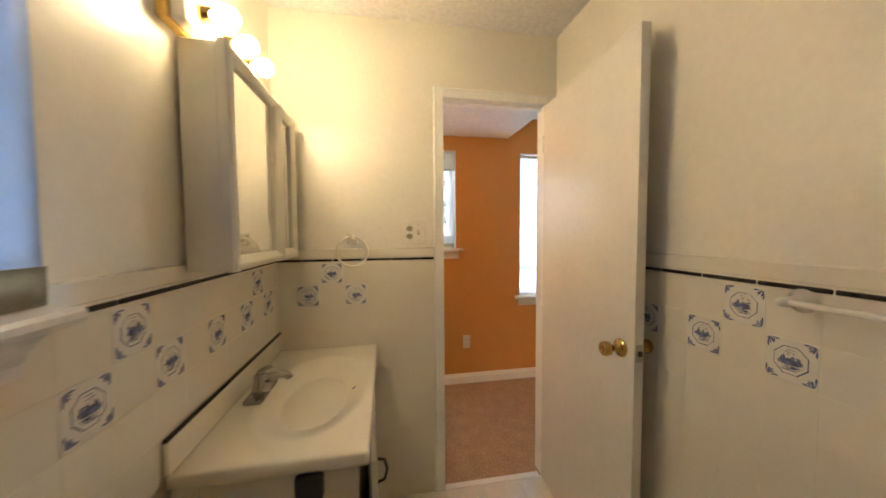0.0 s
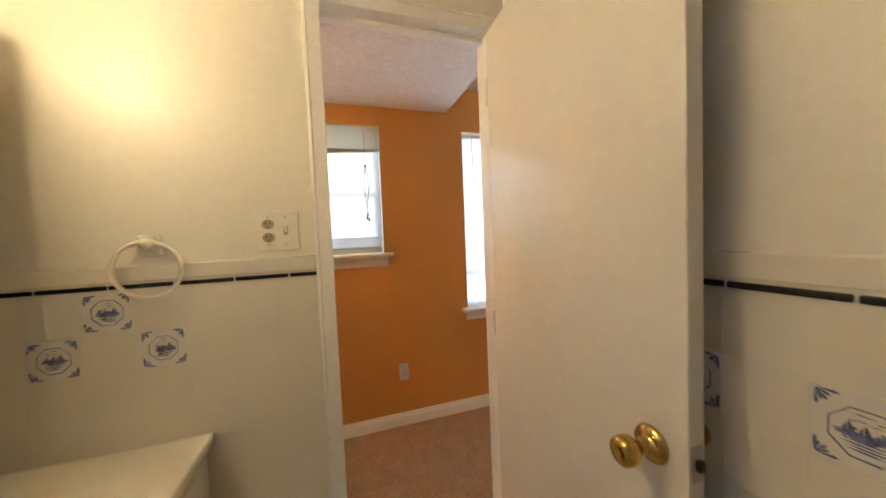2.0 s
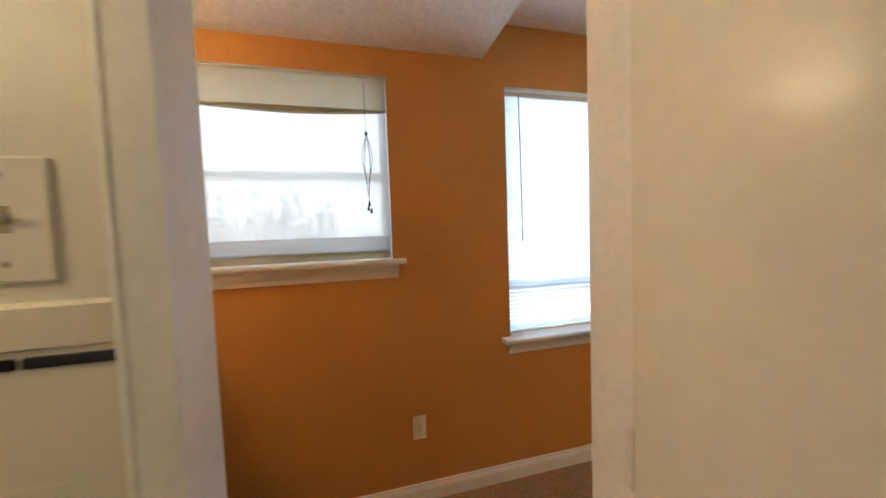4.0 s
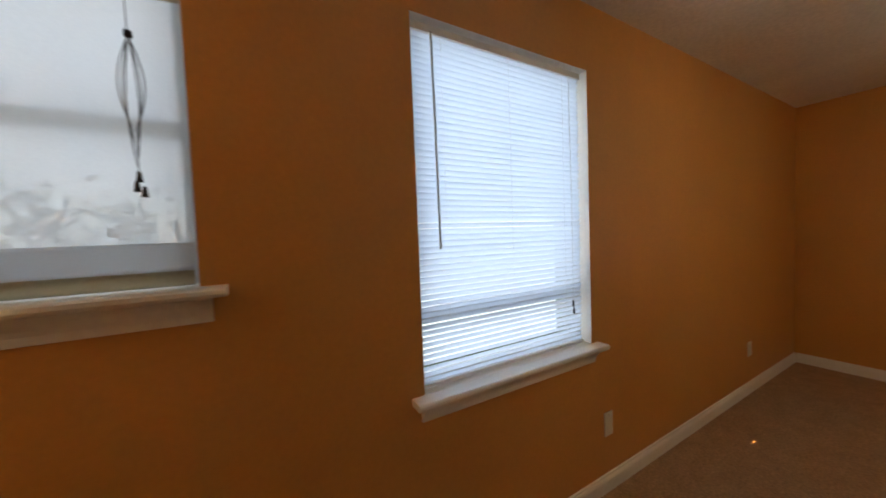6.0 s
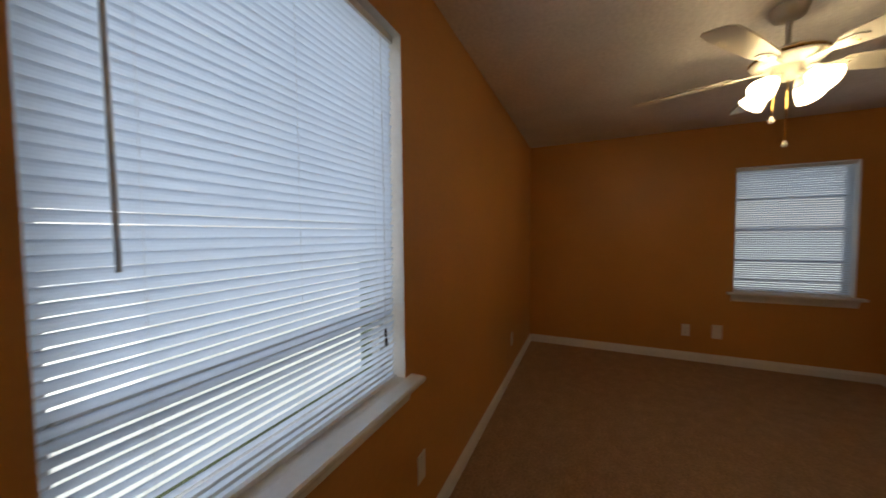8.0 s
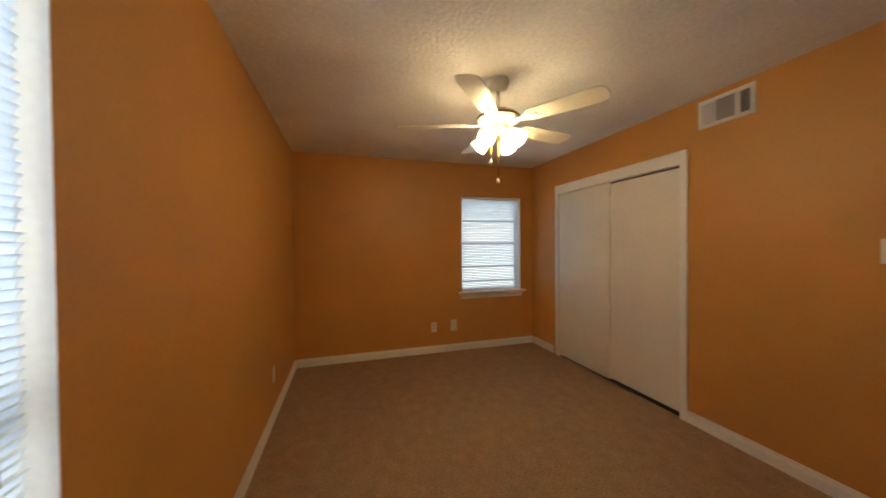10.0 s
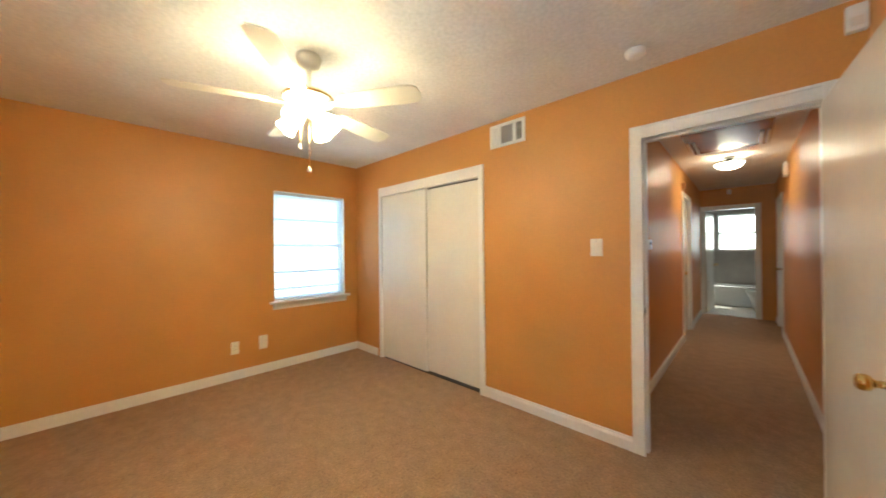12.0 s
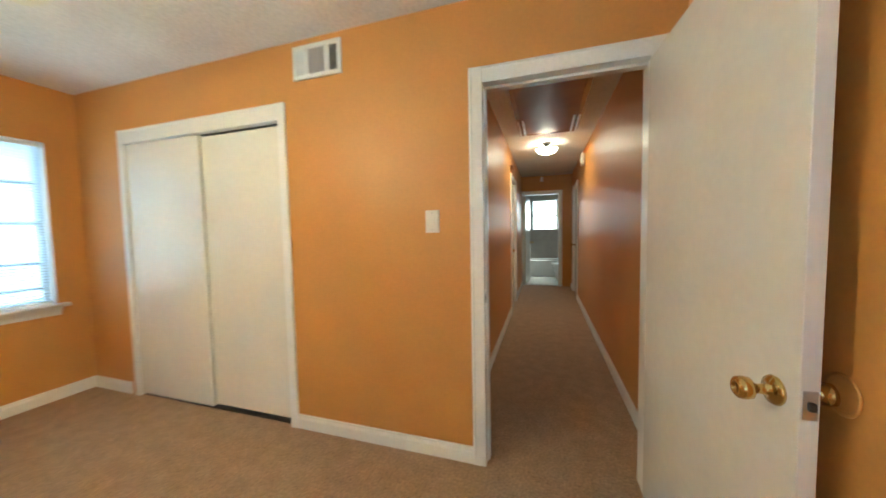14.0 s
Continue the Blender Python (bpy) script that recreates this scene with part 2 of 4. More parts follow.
LINEN_DOUBLE = sheer("shade_linen_folded", (0.70, 0.67, 0.57), (0.74, 0.72, 0.62), 0.42)
HEM = sheer("shade_hem_cloth", (0.50, 0.46, 0.34), (0.4, 0.36, 0.26), 0.2)
SLAT = sheer("blind_slat_vinyl", (0.78, 0.79, 0.80), (0.82, 0.89, 0.97), 0.75)
GLASS = glass("window_glass")
MIRROR = material("mirror_silver", (0.86, 0.86, 0.84), 0.015, metal=1.0, vary=0.01, scale=3)
FLOOR_TILE = material("floor_tile_glaze", (0.70, 0.66, 0.58), 0.18, vary=0.06, scale=5, fine=0.04, fine_scale=60)
GRASS = material("lawn", (0.07, 0.10, 0.035), 0.9, vary=0.3, scale=1.5, fine=0.3, fine_scale=30, bump=0.6, bump_scale=40, bump_dist=0.03)
TAN_TILE = material("tan_bath_tile", (0.38, 0.34, 0.30), 0.38, vary=0.08, scale=6)
PORCELAIN = material("white_porcelain", (0.82, 0.81, 0.78), 0.1, vary=0.02, scale=5)
HATCH = material("hatch_brown_paint", (0.34, 0.15, 0.06), 0.18, vary=0.08, scale=4)
BULB = glow("bulb_glow", (1.0, 0.81, 0.51), BULB_POWER)
FAN_GLASS = glow("fan_glass_glow", (1.0, 0.83, 0.52), FAN_POWER)
HALL_GLASS = glow("hall_bowl_glow", (1.0, 0.84, 0.62), HALL_POWER)

# ---- structure ----
TOP = 2.447
wall("wall_bath_north", "y", 2.25, 2.335, -0.25, 1.547, 0, 2.5, [(0.908, 1.478, 0, 2.085)], CREAM, ORANGE, TRIM, "wall between bathroom and dressing alcove, cream and orange")
wall("wall_bath_west", "x", -0.05, 0.095, -0.75, 2.25, 0, 2.5, [(0.45, 1.18, 1.285, 2.06)], TRIM, CREAM, CREAM, "cream painted bathroom wall with a window")
wall("wall_bath_east", "x", 1.547, 1.60, -0.75, 2.335, 0, 2.5, [], CREAM, ORANGE, ORANGE, "partition, cream in the bathroom and orange in the bedroom")
wall("wall_bath_south", "y", -0.85, -0.75, -0.05, 1.547, 0, 2.5, [], CREAM, CREAM, CREAM, "plain cream bathroom wall")
wall("wall_window", "y", 3.438, 3.588, -0.25, 6.016, 0, TOP, [(0.37, 1.24, 1.255, 2.13), (1.858, 2.783, 0.797, 2.13)], ORANGE, TRIM, TRIM, "orange painted wall with two windows")
wall("wall_alcove_west", "x", -0.25, -0.15, 2.325, 3.438, 0, TOP, [], TRIM, ORANGE, ORANGE, "orange wall at the end of the dressing alcove")
wall("wall_east", "x", 5.866, 6.016, 0.264, 3.438, 0, TOP, [(0.555, 1.42, 0.76, 2.015)], ORANGE, TRIM, TRIM, "orange painted end wall with one window")
wall("wall_south", "y", 0.264, 0.364, 1.60, 5.866, 0, TOP, [(1.735, 2.482, 0, 2.02), (3.78, 5.28, 0, 1.99)], ORANGE, ORANGE, TRIM, "orange wall with a closet and a hall doorway")
wall("wall_closet_back", "y", -0.40, -0.32, 2.76, 5.866, 0, TOP, [], CREAM, CREAM, CREAM, "plain closet back wall")
wall("wall_hall_west", "x", 1.50, 1.61, -5.45, 0.264, 0, TOP, [(-4.95, -4.15, 0, 2.05)], ORANGE, ORANGE, TRIM, "orange hall wall with a doorway")
wall("wall_hall_east", "x", 2.66, 2.76, -5.45, 0.264, 0, TOP, [(-3.75, -2.95, 0, 2.05)], ORANGE, ORANGE, TRIM, "orange hall wall with a doorway")
wall("wall_hall_end", "y", -5.55, -5.45, 0.9, 3.4, 0, TOP, [(1.88, 2.62, 0, 2.04)], TAN_TILE, ORANGE, TRIM, "orange hall end wall with the far bathroom's doorway")
wall("wall_far_bath_south", "y", -7.75, -7.6, 0.9, 3.4, 0, TOP, [(1.82, 2.50, 1.25, 2.10)], TRIM, TAN_TILE, TRIM, "tan tiled far bathroom wall with a window")
wall("wall_far_bath_west", "x", 0.8, 0.9, -7.75, -5.45, 0, TOP, [], TAN_TILE, TAN_TILE, TAN_TILE, "tan far bathroom wall")
wall("wall_far_bath_east", "x", 3.4, 3.5, -7.75, -5.45, 0, TOP, [], TAN_TILE, TAN_TILE, TAN_TILE, "tan far bathroom wall")


def slab(name, x0, y0, z0, x1, y1, z1, mat, label, category):
    return tagged(new(name, mesh_of(name, box(x0, y0, z0, x1, y1, z1), mat)), label, category, kind="structure")


slab("floor_bedroom", -0.25, -0.40, -0.1, 6.016, 3.588, 0.0, CARPET, "brown speckled cut-pile carpet", "carpet")
slab("floor_hall", 1.50, -5.50, -0.1, 2.76, -0.40, 0.0, CARPET, "brown speckled carpet running down the hall", "carpet")
slab("ceiling_bedroom", -0.25, -0.40, TOP, 6.016, 3.588, TOP + 0.1, CEILING, "white knock-down textured ceiling", "ceiling")
slab("ceiling_hall", 1.50, -5.50, TOP, 2.76, -0.40, TOP + 0.1, CEILING, "textured hall ceiling", "ceiling")
slab("ceiling_bath", -0.05, -0.85, 2.5, 1.60, 2.325, 2.6, CREAM, "cream painted bathroom ceiling", "ceiling")
slab("ceiling_alcove_soffit", -0.15, 2.325, 2.26, 1.74, 3.438, TOP, CEILING, "lowered textured ceiling over the dressing alcove", "ceiling")
slab("ceiling_far_bath", 0.8, -7.75, TOP, 3.5, -5.5, TOP + 0.1, CREAM, "far bathroom ceiling", "ceiling")
slab("floor_far_bath", 0.8, -7.75, -0.1, 3.5, -5.5, 0.004, FLOOR_TILE, "pale far bathroom floor", "floor")


# ---- trims ----
BASE = [(0, 0), (0.014, 0), (0.014, 0.062), (0.010, 0.072), (0.006, 0.078), (0.006, 0.088), (0, 0.092)]


def baseboard(name, a, b, out):
    tagged(new(name, mesh_of(name, sweep(BASE, a, b, out), TRIM)), "cream painted moulded baseboard", "baseboard", kind="structure")


baseboard("baseboard_window_wall", (0.44, 3.438, 0), (5.866, 3.438, 0), (0, -1, 0))
baseboard("baseboard_east", (5.866, 3.424, 0), (5.866, 0.364, 0), (-1, 0, 0))
baseboard("baseboard_south_corner", (5.852, 0.364, 0), (5.386, 0.364, 0), (0, 1, 0))
baseboard("baseboard_south", (3.725, 0.364, 0), (2.552, 0.364, 0), (0, 1, 0))
baseboard("baseboard_west", (1.60, 0.38, 0), (1.60, 2.335, 0), (1, 0, 0))
baseboard("baseboard_alcove", (0.905, 2.335, 0), (0.44, 2.335, 0), (0, 1, 0))
baseboard("baseboard_hall_east", (2.66, 0.25, 0), (2.66, -2.89, 0), (-1, 0, 0))
baseboard("baseboard_hall_east_far", (2.66, -3.82, 0), (2.66, -5.45, 0), (-1, 0, 0))
baseboard("baseboard_hall_west", (1.61, 0.25, 0), (1.61, -4.08, 0), (1, 0, 0))
baseboard("baseboard_hall_west_far", (1.61, -5.02, 0), (1.61, -5.45, 0), (1, 0, 0))

CASING = [(0, 0), (0.012, 0), (0.016, 0.012), (0.016, 0.75), (0.019, 0.82), (0.014, 1.0), (0, 1.0)]


def casing(name, axis, p, sign, u0, u1, top, w, w_top=None, right=True, left=True, label="white painted door casing"):
    """Mitreless casing round a doorway: two legs and a head on the face p of a wall, standing out by sign."""
    w_top = w_top or w
    ob = tagged(new(name), label, "door casing", kind="structure")
    out = (sign, 0, 0) if axis == "x" else (0, sign, 0)
    along = (0, 1, 0) if axis == "x" else (1, 0, 0)
    pt = (lambda u, z: (p, u, z)) if axis == "x" else (lambda u, z: (u, p, z))
    neg = tuple(-c for c in along)

    def prof(width):
        return [(d, h * width) for d, h in CASING]

    if left:
        part("casing_leg", sweep(prof(w), pt(u0, 0), pt(u0, top + w_top), out, neg), TRIM, ob)
    if right:
        part("casing_leg", sweep(prof(w), pt(u1, 0), pt(u1, top + w_top), out, along), TRIM, ob)
    part("casing_head", sweep(prof(w_top), pt(u0 + 0.0005, top), pt(u1 - 0.0005, top), out, (0, 0, 1)), TRIM, ob)
    return ob


casing("trim_bath_door", "y", 2.25, -1, 0.913, 1.478, 2.085, 0.050)
casing("trim_hall_door", "y", 0.364, 1, 1.735, 2.482, 2.02, 0.07, 0.08)
casing("trim_hall_door_back", "y", 0.264, -1, 1.735, 2.482, 2.02, 0.06)
casing("trim_closet", "y", 0.364, 1, 3.78, 5.28, 1.99, 0.055, 0.105)
casing("trim_hall_west_door", "x", 1.61, 1, -4.95, -4.15, 2.05, 0.07)
casing("trim_hall_east_door", "x", 2.66, -1, -3.75, -2.95, 2.05, 0.07)
casing("trim_far_bath_door", "y", -5.45, 1, 1.88, 2.62, 2.04, 0.08)
# door stops inside the jambs
for nm, bm in (("trim_hall_stop", box(2.470, 0.285, 0, 2.482, 0.322, 2.02)),
               ("trim_hall_stop_head", box(1.735, 0.285, 2.008, 2.470, 0.322, 2.02)), ("trim_bath_stop_head", box(0.908, 2.288, 2.073, 1.478, 2.318, 2.085))):
    tagged(new(nm, mesh_of(nm, bm, TRIM)), "painted door stop strip", "door stop", kind="structure")
tagged(new("trim_threshold", mesh_of("trim_threshold", box(0.912, 2.235, 0.0, 1.462, 2.275, 0.012, 0.004), DELFT)), "pale threshold strip under the bathroom door", "threshold", kind="structure")


# ---- windows ----
def window(name, axis, p_out, p_in, u0, u1, z0, z1, label, rail=0.48, bars=(), half=0.025):
    """Aluminium frame with two sashes set deep in the opening. p_out is the outer wall face, p_in the room face."""
    ob = tagged(new(name), label, "window", kind="structure")
    d = 1 if p_out > p_in else -1
    f0, f1 = p_out - d * 0.055, p_out - d * 0.015

    def bx(a, b, c, e, q0=f0, q1=f1, bev=0.003):
        lo, hi = min(q0, q1), max(q0, q1)
        return box(lo, a, c, hi, b, e, bev) if axis == "x" else box(a, lo, c, b, hi, e, bev)

    w = 0.035
    fr = part("window_frame", bx(u0, u0 + w, z0, z1), ALUMINIUM, ob)
    for q in (bx(u1 - w, u1, z0, z1), bx(u0 + w, u1 - w, z0, z0 + w), bx(u0 + w, u1 - w, z1 - w, z1)):
        part("window_frame", q, ALUMINIUM, ob)
    zm = z0 + (z1 - z0) * rail
    part("meeting_rail", bx(u0 + w, u1 - w, zm - half, zm + half, f0 - d * 0.006, f1 - d * 0.006), ALUMINIUM, ob)
    for z in bars:
        part("glazing_bar", bx(u0 + w, u1 - w, z - 0.009, z + 0.009, f0 - d * 0.012, f1 - d * 0.004), DARK_METAL, ob)
    for a, b in ((z0 + w, zm - 0.025), (zm + 0.025, z1 - w)):
        g = part("pane", bx(u0 + w, u1 - w, a, b, (f0 + f1) / 2 - 0.002, (f0 + f1) / 2 + 0.002, 0), GLASS, ob)
        g.visible_shadow = False
    return ob


window("window_1", "y", 3.588, 3.438, 0.37, 1.24, 1.255, 2.13, "aluminium sash window behind a cloth shade", half=0.013)
window("window_2", "y", 3.588, 3.438, 1.858, 2.783, 0.797, 2.13, "aluminium sash window behind closed mini blinds", 0.2)
window("window_3", "x", 6.016, 5.866, 0.555, 1.42, 0.76, 2.015, "aluminium window with dark cross bars in the end wall", 0.51, (1.705, 1.078, 0.892), 0.014)
window("window_4", "x", -0.05, 0.095, 0.45, 1.18, 1.285, 2.06, "small bathroom window with a pale shade")
window("window_5", "y", -7.75, -7.6, 1.82, 2.50, 1.25, 2.10, "bright far bathroom window")

SILL = [(-0.14, 0), (0.060, 0), (0.066, 0.008), (0.066, 0.018), (0.060, 0.024), (-0.14, 0.024)]
APRON = [(0, 0), (0.010, 0.002), (0.013, 0.022), (0.019, 0.035), (0.032, 0.052), (0.044, 0.064), (0.044, 0.070), (0, 0.070)]


def sill(name, axis, p, sign, u0, u1, z, horn, depth=0.14):
    out = (sign, 0, 0) if axis == "x" else (0, sign, 0)
    pt = (lambda u, zz: (p, u, zz)) if axis == "x" else (lambda u, zz: (u, p, zz))
    ob = tagged(new(name), "white painted wooden window stool with a moulded apron", "window sill", kind="structure")
    part("stool_nosing", sweep([(0.0, 0), *SILL[1:5], (0.0, 0.024)], pt(u0 - horn, z - 0.024), pt(u1 + horn, z - 0.024), out), TRIM, ob)
    part("stool_board", sweep([(-depth, 0), (0.0, 0), (0.0, 0.024), (-depth, 0.024)], pt(u0 + 0.001, z - 0.0235), pt(u1 - 0.001, z - 0.0235), out), TRIM, ob)
    part("apron", sweep(APRON, pt(u0 - horn + 0.035, z - 0.094), pt(u1 + horn - 0.035, z - 0.094), out), TRIM, ob)


sill("sill_window_1", "y", 3.438, -1, 0.37, 1.24, 1.257, 0.06, 0.10)
sill("sill_window_2", "y", 3.438, -1, 1.858, 2.783, 0.799, 0.05, 0.10)
sill("sill_window_3", "x", 5.866, -1, 0.555, 1.42, 0.762, 0.05, 0.10)


# ---- mini blinds ----
def mini_blind(ob, axis, p, d, u0, u1, z0, z1, tilt, gaps=()):
    """Head rail, slats on shared mesh, bottom rail, ladder cords, wand and pull cord; d points into the room. gaps: heights at which slats hang apart."""
    def bx(a, b, c, e, q0, q1, bev=0.002):
        lo, hi = min(p + d * q0, p + d * q1), max(p + d * q0, p + d * q1)
        return box(lo, a, c, hi, b, e, bev) if axis == "x" else box(a, lo, c, b, hi, e, bev)

    part("head_rail", bx(u0, u1, z1 - 0.028, z1, -0.014, 0.014), WHITE_PLASTIC, ob)
    part("bottom_rail", bx(u0, u1, z0, z0 + 0.014, -0.010, 0.010), WHITE_PLASTIC, ob)
    n = int((z1 - z0 - 0.05) / 0.0215)
    bm = bmesh.new()
    rows = []
    for i in range(5):
        s = (i / 4 - 0.5) * 0.0255
        rows.append([bm.verts.new((s, v, 0.0022 * (1 - (2 * s / 0.0255) ** 2) + k * 0.0007)) for v in (u0 + 0.003, u1 - 0.003) for k in (0, 1)])
    for a, b in zip(rows, rows[1:]):
        bm.faces.new((a[0], b[0], b[2], a[2]))
        bm.faces.new((a[1], a[3], b[3], b[1]))
    bm.faces.new((rows[0][0], rows[0][2], rows[0][3], rows[0][1]))
    bm.faces.new((rows[4][0], rows[4][1], rows[4][3], rows[4][2]))
    me = mesh_of("slat", bm, SLAT, smooth=False)
    for i in range(n):
        z = z0 + 0.024 + i * (z1 - z0 - 0.062) / (n - 1)
        lean = tilt + random.uniform(-2.0, 2.0)
        if any(abs(z - g) < 0.012 for g in gaps):
            lean += 14
        m = pose(p, 0, z, 0, lean * d, random.uniform(-0.06, 0.06))
        if axis == "y":
            m = pose(0, 0, 0, 0, 0, 90) @ Matrix.Diagonal((1, -1, 1, 1)) @ pose(p, 0, z, 0, lean * d, random.uniform(-0.06, 0.06))
        part("slat", me, None, ob, at=m)
    for f in (0.14, 0.5, 0.86):
        u = u0 + (u1 - u0) * f
        for q in (-0.013, 0.013):
            a, b = (p + d * q, u, z0 + 0.01), (p + d * q, u, z1 - 0.02)
            if axis == "y":
                a, b = (u, p + d * q, z0 + 0.01), (u, p + d * q, z1 - 0.02)
            part("ladder_cord", tube([a, b], 0.0005, 5), WHITE_PLASTIC, ob)


blind_a = thing("mini_blind", label="white vinyl mini blind, closed, in the wide window", category="blind")
mini_blind(blind_a, "y", 3.475, -1, 1.864, 2.762, 0.805, 2.120, -60, gaps=(1.405,))
w = part("wand", tube([(1.945, 3.452, 2.09), (1.948, 3.448, 1.75), (1.952, 3.449, 1.315)], 0.0042, 8), STEEL, blind_a, "grey tilt wand")
part("pull_cord", tube([(2.668, 3.452, 2.09), (2.672, 3.449, 1.5), (2.670, 3.450, 1.03)], 0.0012, 6), WHITE_PLASTIC, blind_a)
for dz in (0, 0.035):
    part("cord_tassel", lathe([(0, 0.03), (0.004, 0.028), (0.006, 0.0), (0, 0)], 10, m=Matrix.Translation((2.670 + dz * 0.1, 3.450, 1.0 - dz))), DARK_METAL, blind_a, smooth=True)
blind_b = thing("mini_blind", label="white vinyl mini blind, half open, in the end window", category="blind")
mini_blind(blind_b, "x", 5.905, -1, 0.562, 1.412, 0.768, 2.008, -42)

# cloth shade with a folded valance, wavy surface, hems and looped cords
shade = thing("cloth_shade", label="translucent white linen shade with a folded top band", category="window shade")


def cloth(u0, u1, z0, z1, y, wave, n=24, k=20, sag=0.0, thick=0.0012):
    bm = bmesh.new()
    grid = []
    for i in range(n + 1):
        f = i / n
        grid.append([bm.verts.new((u0 + (u1 - u0) * f, y + wave * noise.noise(Vector((f * 3.0, j / k * 2.2, y * 7))), z0 + (z1 - z0) * j / k - sag * 4 * f * (1 - f) * (1 - j / k))) for j in range(k + 1)])
    for i in range(n):
        for j in range(k):
            bm.faces.new((grid[i][j], grid[i + 1][j], grid[i + 1][j + 1], grid[i][j + 1]))
    bmesh.ops.solidify(bm, geom=bm.faces[:], thickness=thick)
    bmesh.ops.recalc_face_normals(bm, faces=bm.faces[:])
    return bm


part("shade_cloth", cloth(0.374, 1.234, 1.285, 2.10, 3.452, 0.008), LINEN, shade, smooth=True)
part("valance", cloth(0.373, 1.237, 1.965, 2.118, 3.438, 0.003, sag=0.022), LINEN_DOUBLE, shade, "unlined folded linen band", smooth=True)
part("valance_hem", cloth(0.373, 1.237, 1.955, 1.968, 3.4365, 0.004, sag=0.022, k=3), HEM, shade, smooth=True)
part("bottom_hem", cloth(0.376, 1.230, 1.262, 1.30, 3.448, 0.004, k=4, thick=0.006), HEM, shade, smooth=True)
part("bottom_fold", cloth(0.374, 1.234, 1.30, 1.37, 3.446, 0.004, k=6), LINEN, shade, smooth=True)
part("head_board", box(0.375, 3.445, 2.106, 1.238, 3.50, 2.128, 0.003), TRIM, shade)
part("cord_cleat", lathe([(0, 0), (0.008, 0.003), (0.008, 0.016), (0, 0.02)], 10, m=pose(1.140, 3.432, 1.845)), DARK_METAL, shade, smooth=True)
for q, r in ((0.016, 1.60), (0.024, 1.63), (0.011, 1.55)):
    part("looped_cord", tube([(1.14 + q * math.sin(math.pi * i / 12) * (1 if i <= 12 else 1), 3.431, 1.85 + (r - 1.85) * (i / 12 if i <= 12 else 2 - i / 12)) if i <= 12 else (1.14 - q * math.sin(math.pi * (i - 12) / 12), 3.431, r + (1.85 - r) * (i - 12) / 12) for i in range(24)], 0.0013, 6, closed=True), DARK_METAL, shade)
for x, z in ((1.142, 1.515), (1.137, 1.492), (1.150, 1.480)):
    part("cord_tassel", lathe([(0, 0.026), (0.004, 0.024), (0.007, 0.0), (0, 0)], 10, m=Matrix.Translation((x, 3.430, z))), DARK_METAL, shade, smooth=True)
part("cord", tube([(1.137, 3.430, 2.09), (1.139, 3.431, 1.85)], 0.0012, 6), DARK_METAL, shade)
part("cord", tube([(1.142, 3.431, 1.6), (1.142, 3.431, 1.535)], 0.0012, 6), DARK_METAL, shade)


# ---- doors ----
def knob(parent, m, metal, name="door_knob"):
    k = part(name, lathe([(0, 0), (0.031, 0), (0.033, 0.004), (0.030, 0.010), (0.020, 0.013), (0.012, 0.017), (0.0105, 0.036), (0.015, 0.043), (0.0235, 0.049), (0.0255, 0.060), (0.0235, 0.072), (0.018, 0.076), (0.010, 0.0765), (0.009, 0.074), (0, 0.074)], 28, m=m), metal, parent, "polished brass door knob with round rose", smooth=True)
    return k


def slab_door(name, hinge, rz, width, height, thick, label, knob_z, side, metal=BRASS):
    """Flush door that hangs from the hinge point and runs along its own x; thickness goes along -y * side."""
    ob = thing(name, hinge, label, "door", rz=rz)
    t0, t1 = (0, -thick) if side > 0 else (thick, 0)
    part("leaf", box(0, min(t0, t1), 0.012, width, max(t0, t1), height, 0.002), DOOR_PAINT, ob)
    kx = width - 0.062
    knob(ob, pose(kx, max(t0, t1), knob_z, -90), metal)
    knob(ob, pose(kx, min(t0, t1), knob_z, 90), metal)
    mid = (t0 + t1) / 2
    lp = part("latch_plate", box(width - 0.0005, mid - 0.0125, knob_z - 0.03, width + 0.0016, mid + 0.0125, knob_z + 0.03, 0.001), STEEL, ob, "worn steel latch plate")
    part("latch_bolt", box(width, mid - 0.006, knob_z - 0.009, width + 0.011, mid + 0.006, knob_z + 0.009, 0.003), DARK_METAL, lp)
    for z in (0.2, height / 2, height - 0.2):
        part("hinge", tube([(-0.004, max(t0, t1) if side < 0 else min(t0, t1), z - 0.045), (-0.004, max(t0, t1) if side < 0 else min(t0, t1), z + 0.045)], 0.006, 10), TRIM, ob)
    return ob


slab_door("bathroom_door", (1.499, 2.230, 0), -92.5, 0.700, 2.07, 0.035, "cream painted flush bathroom door standing open", 0.985, 1)
slab_door("bedroom_door", (1.742, 0.372, 0), 93.5, 0.835, 2.01, 0.034, "cream painted flush bedroom door standing open", 0.912, -1)
closet = thing("closet_door", (3.78, 0, 0), "cream painted flush sliding closet door", "closet door", "sliding closet doors")
part("leaf", box(0.72, 0.3325, 0.020, 1.50, 0.3615, 1.985, 0.002), DOOR_PAINT, closet)
closet = thing("closet_door", (3.78, 0, 0), "cream painted flush sliding closet door on the rear track", "closet door", "sliding closet doors")
part("leaf", box(0, 0.301, 0.024, 0.76, 0.3305, 1.976, 0.002), DOOR_PAINT, closet)
tagged(new("trim_closet_track", mesh_of("trim_closet_track", box(3.78, 0.296, 1.982, 5.28, 0.331, 1.99), DARK_METAL)), "dark closet door track", "track", kind="structure")
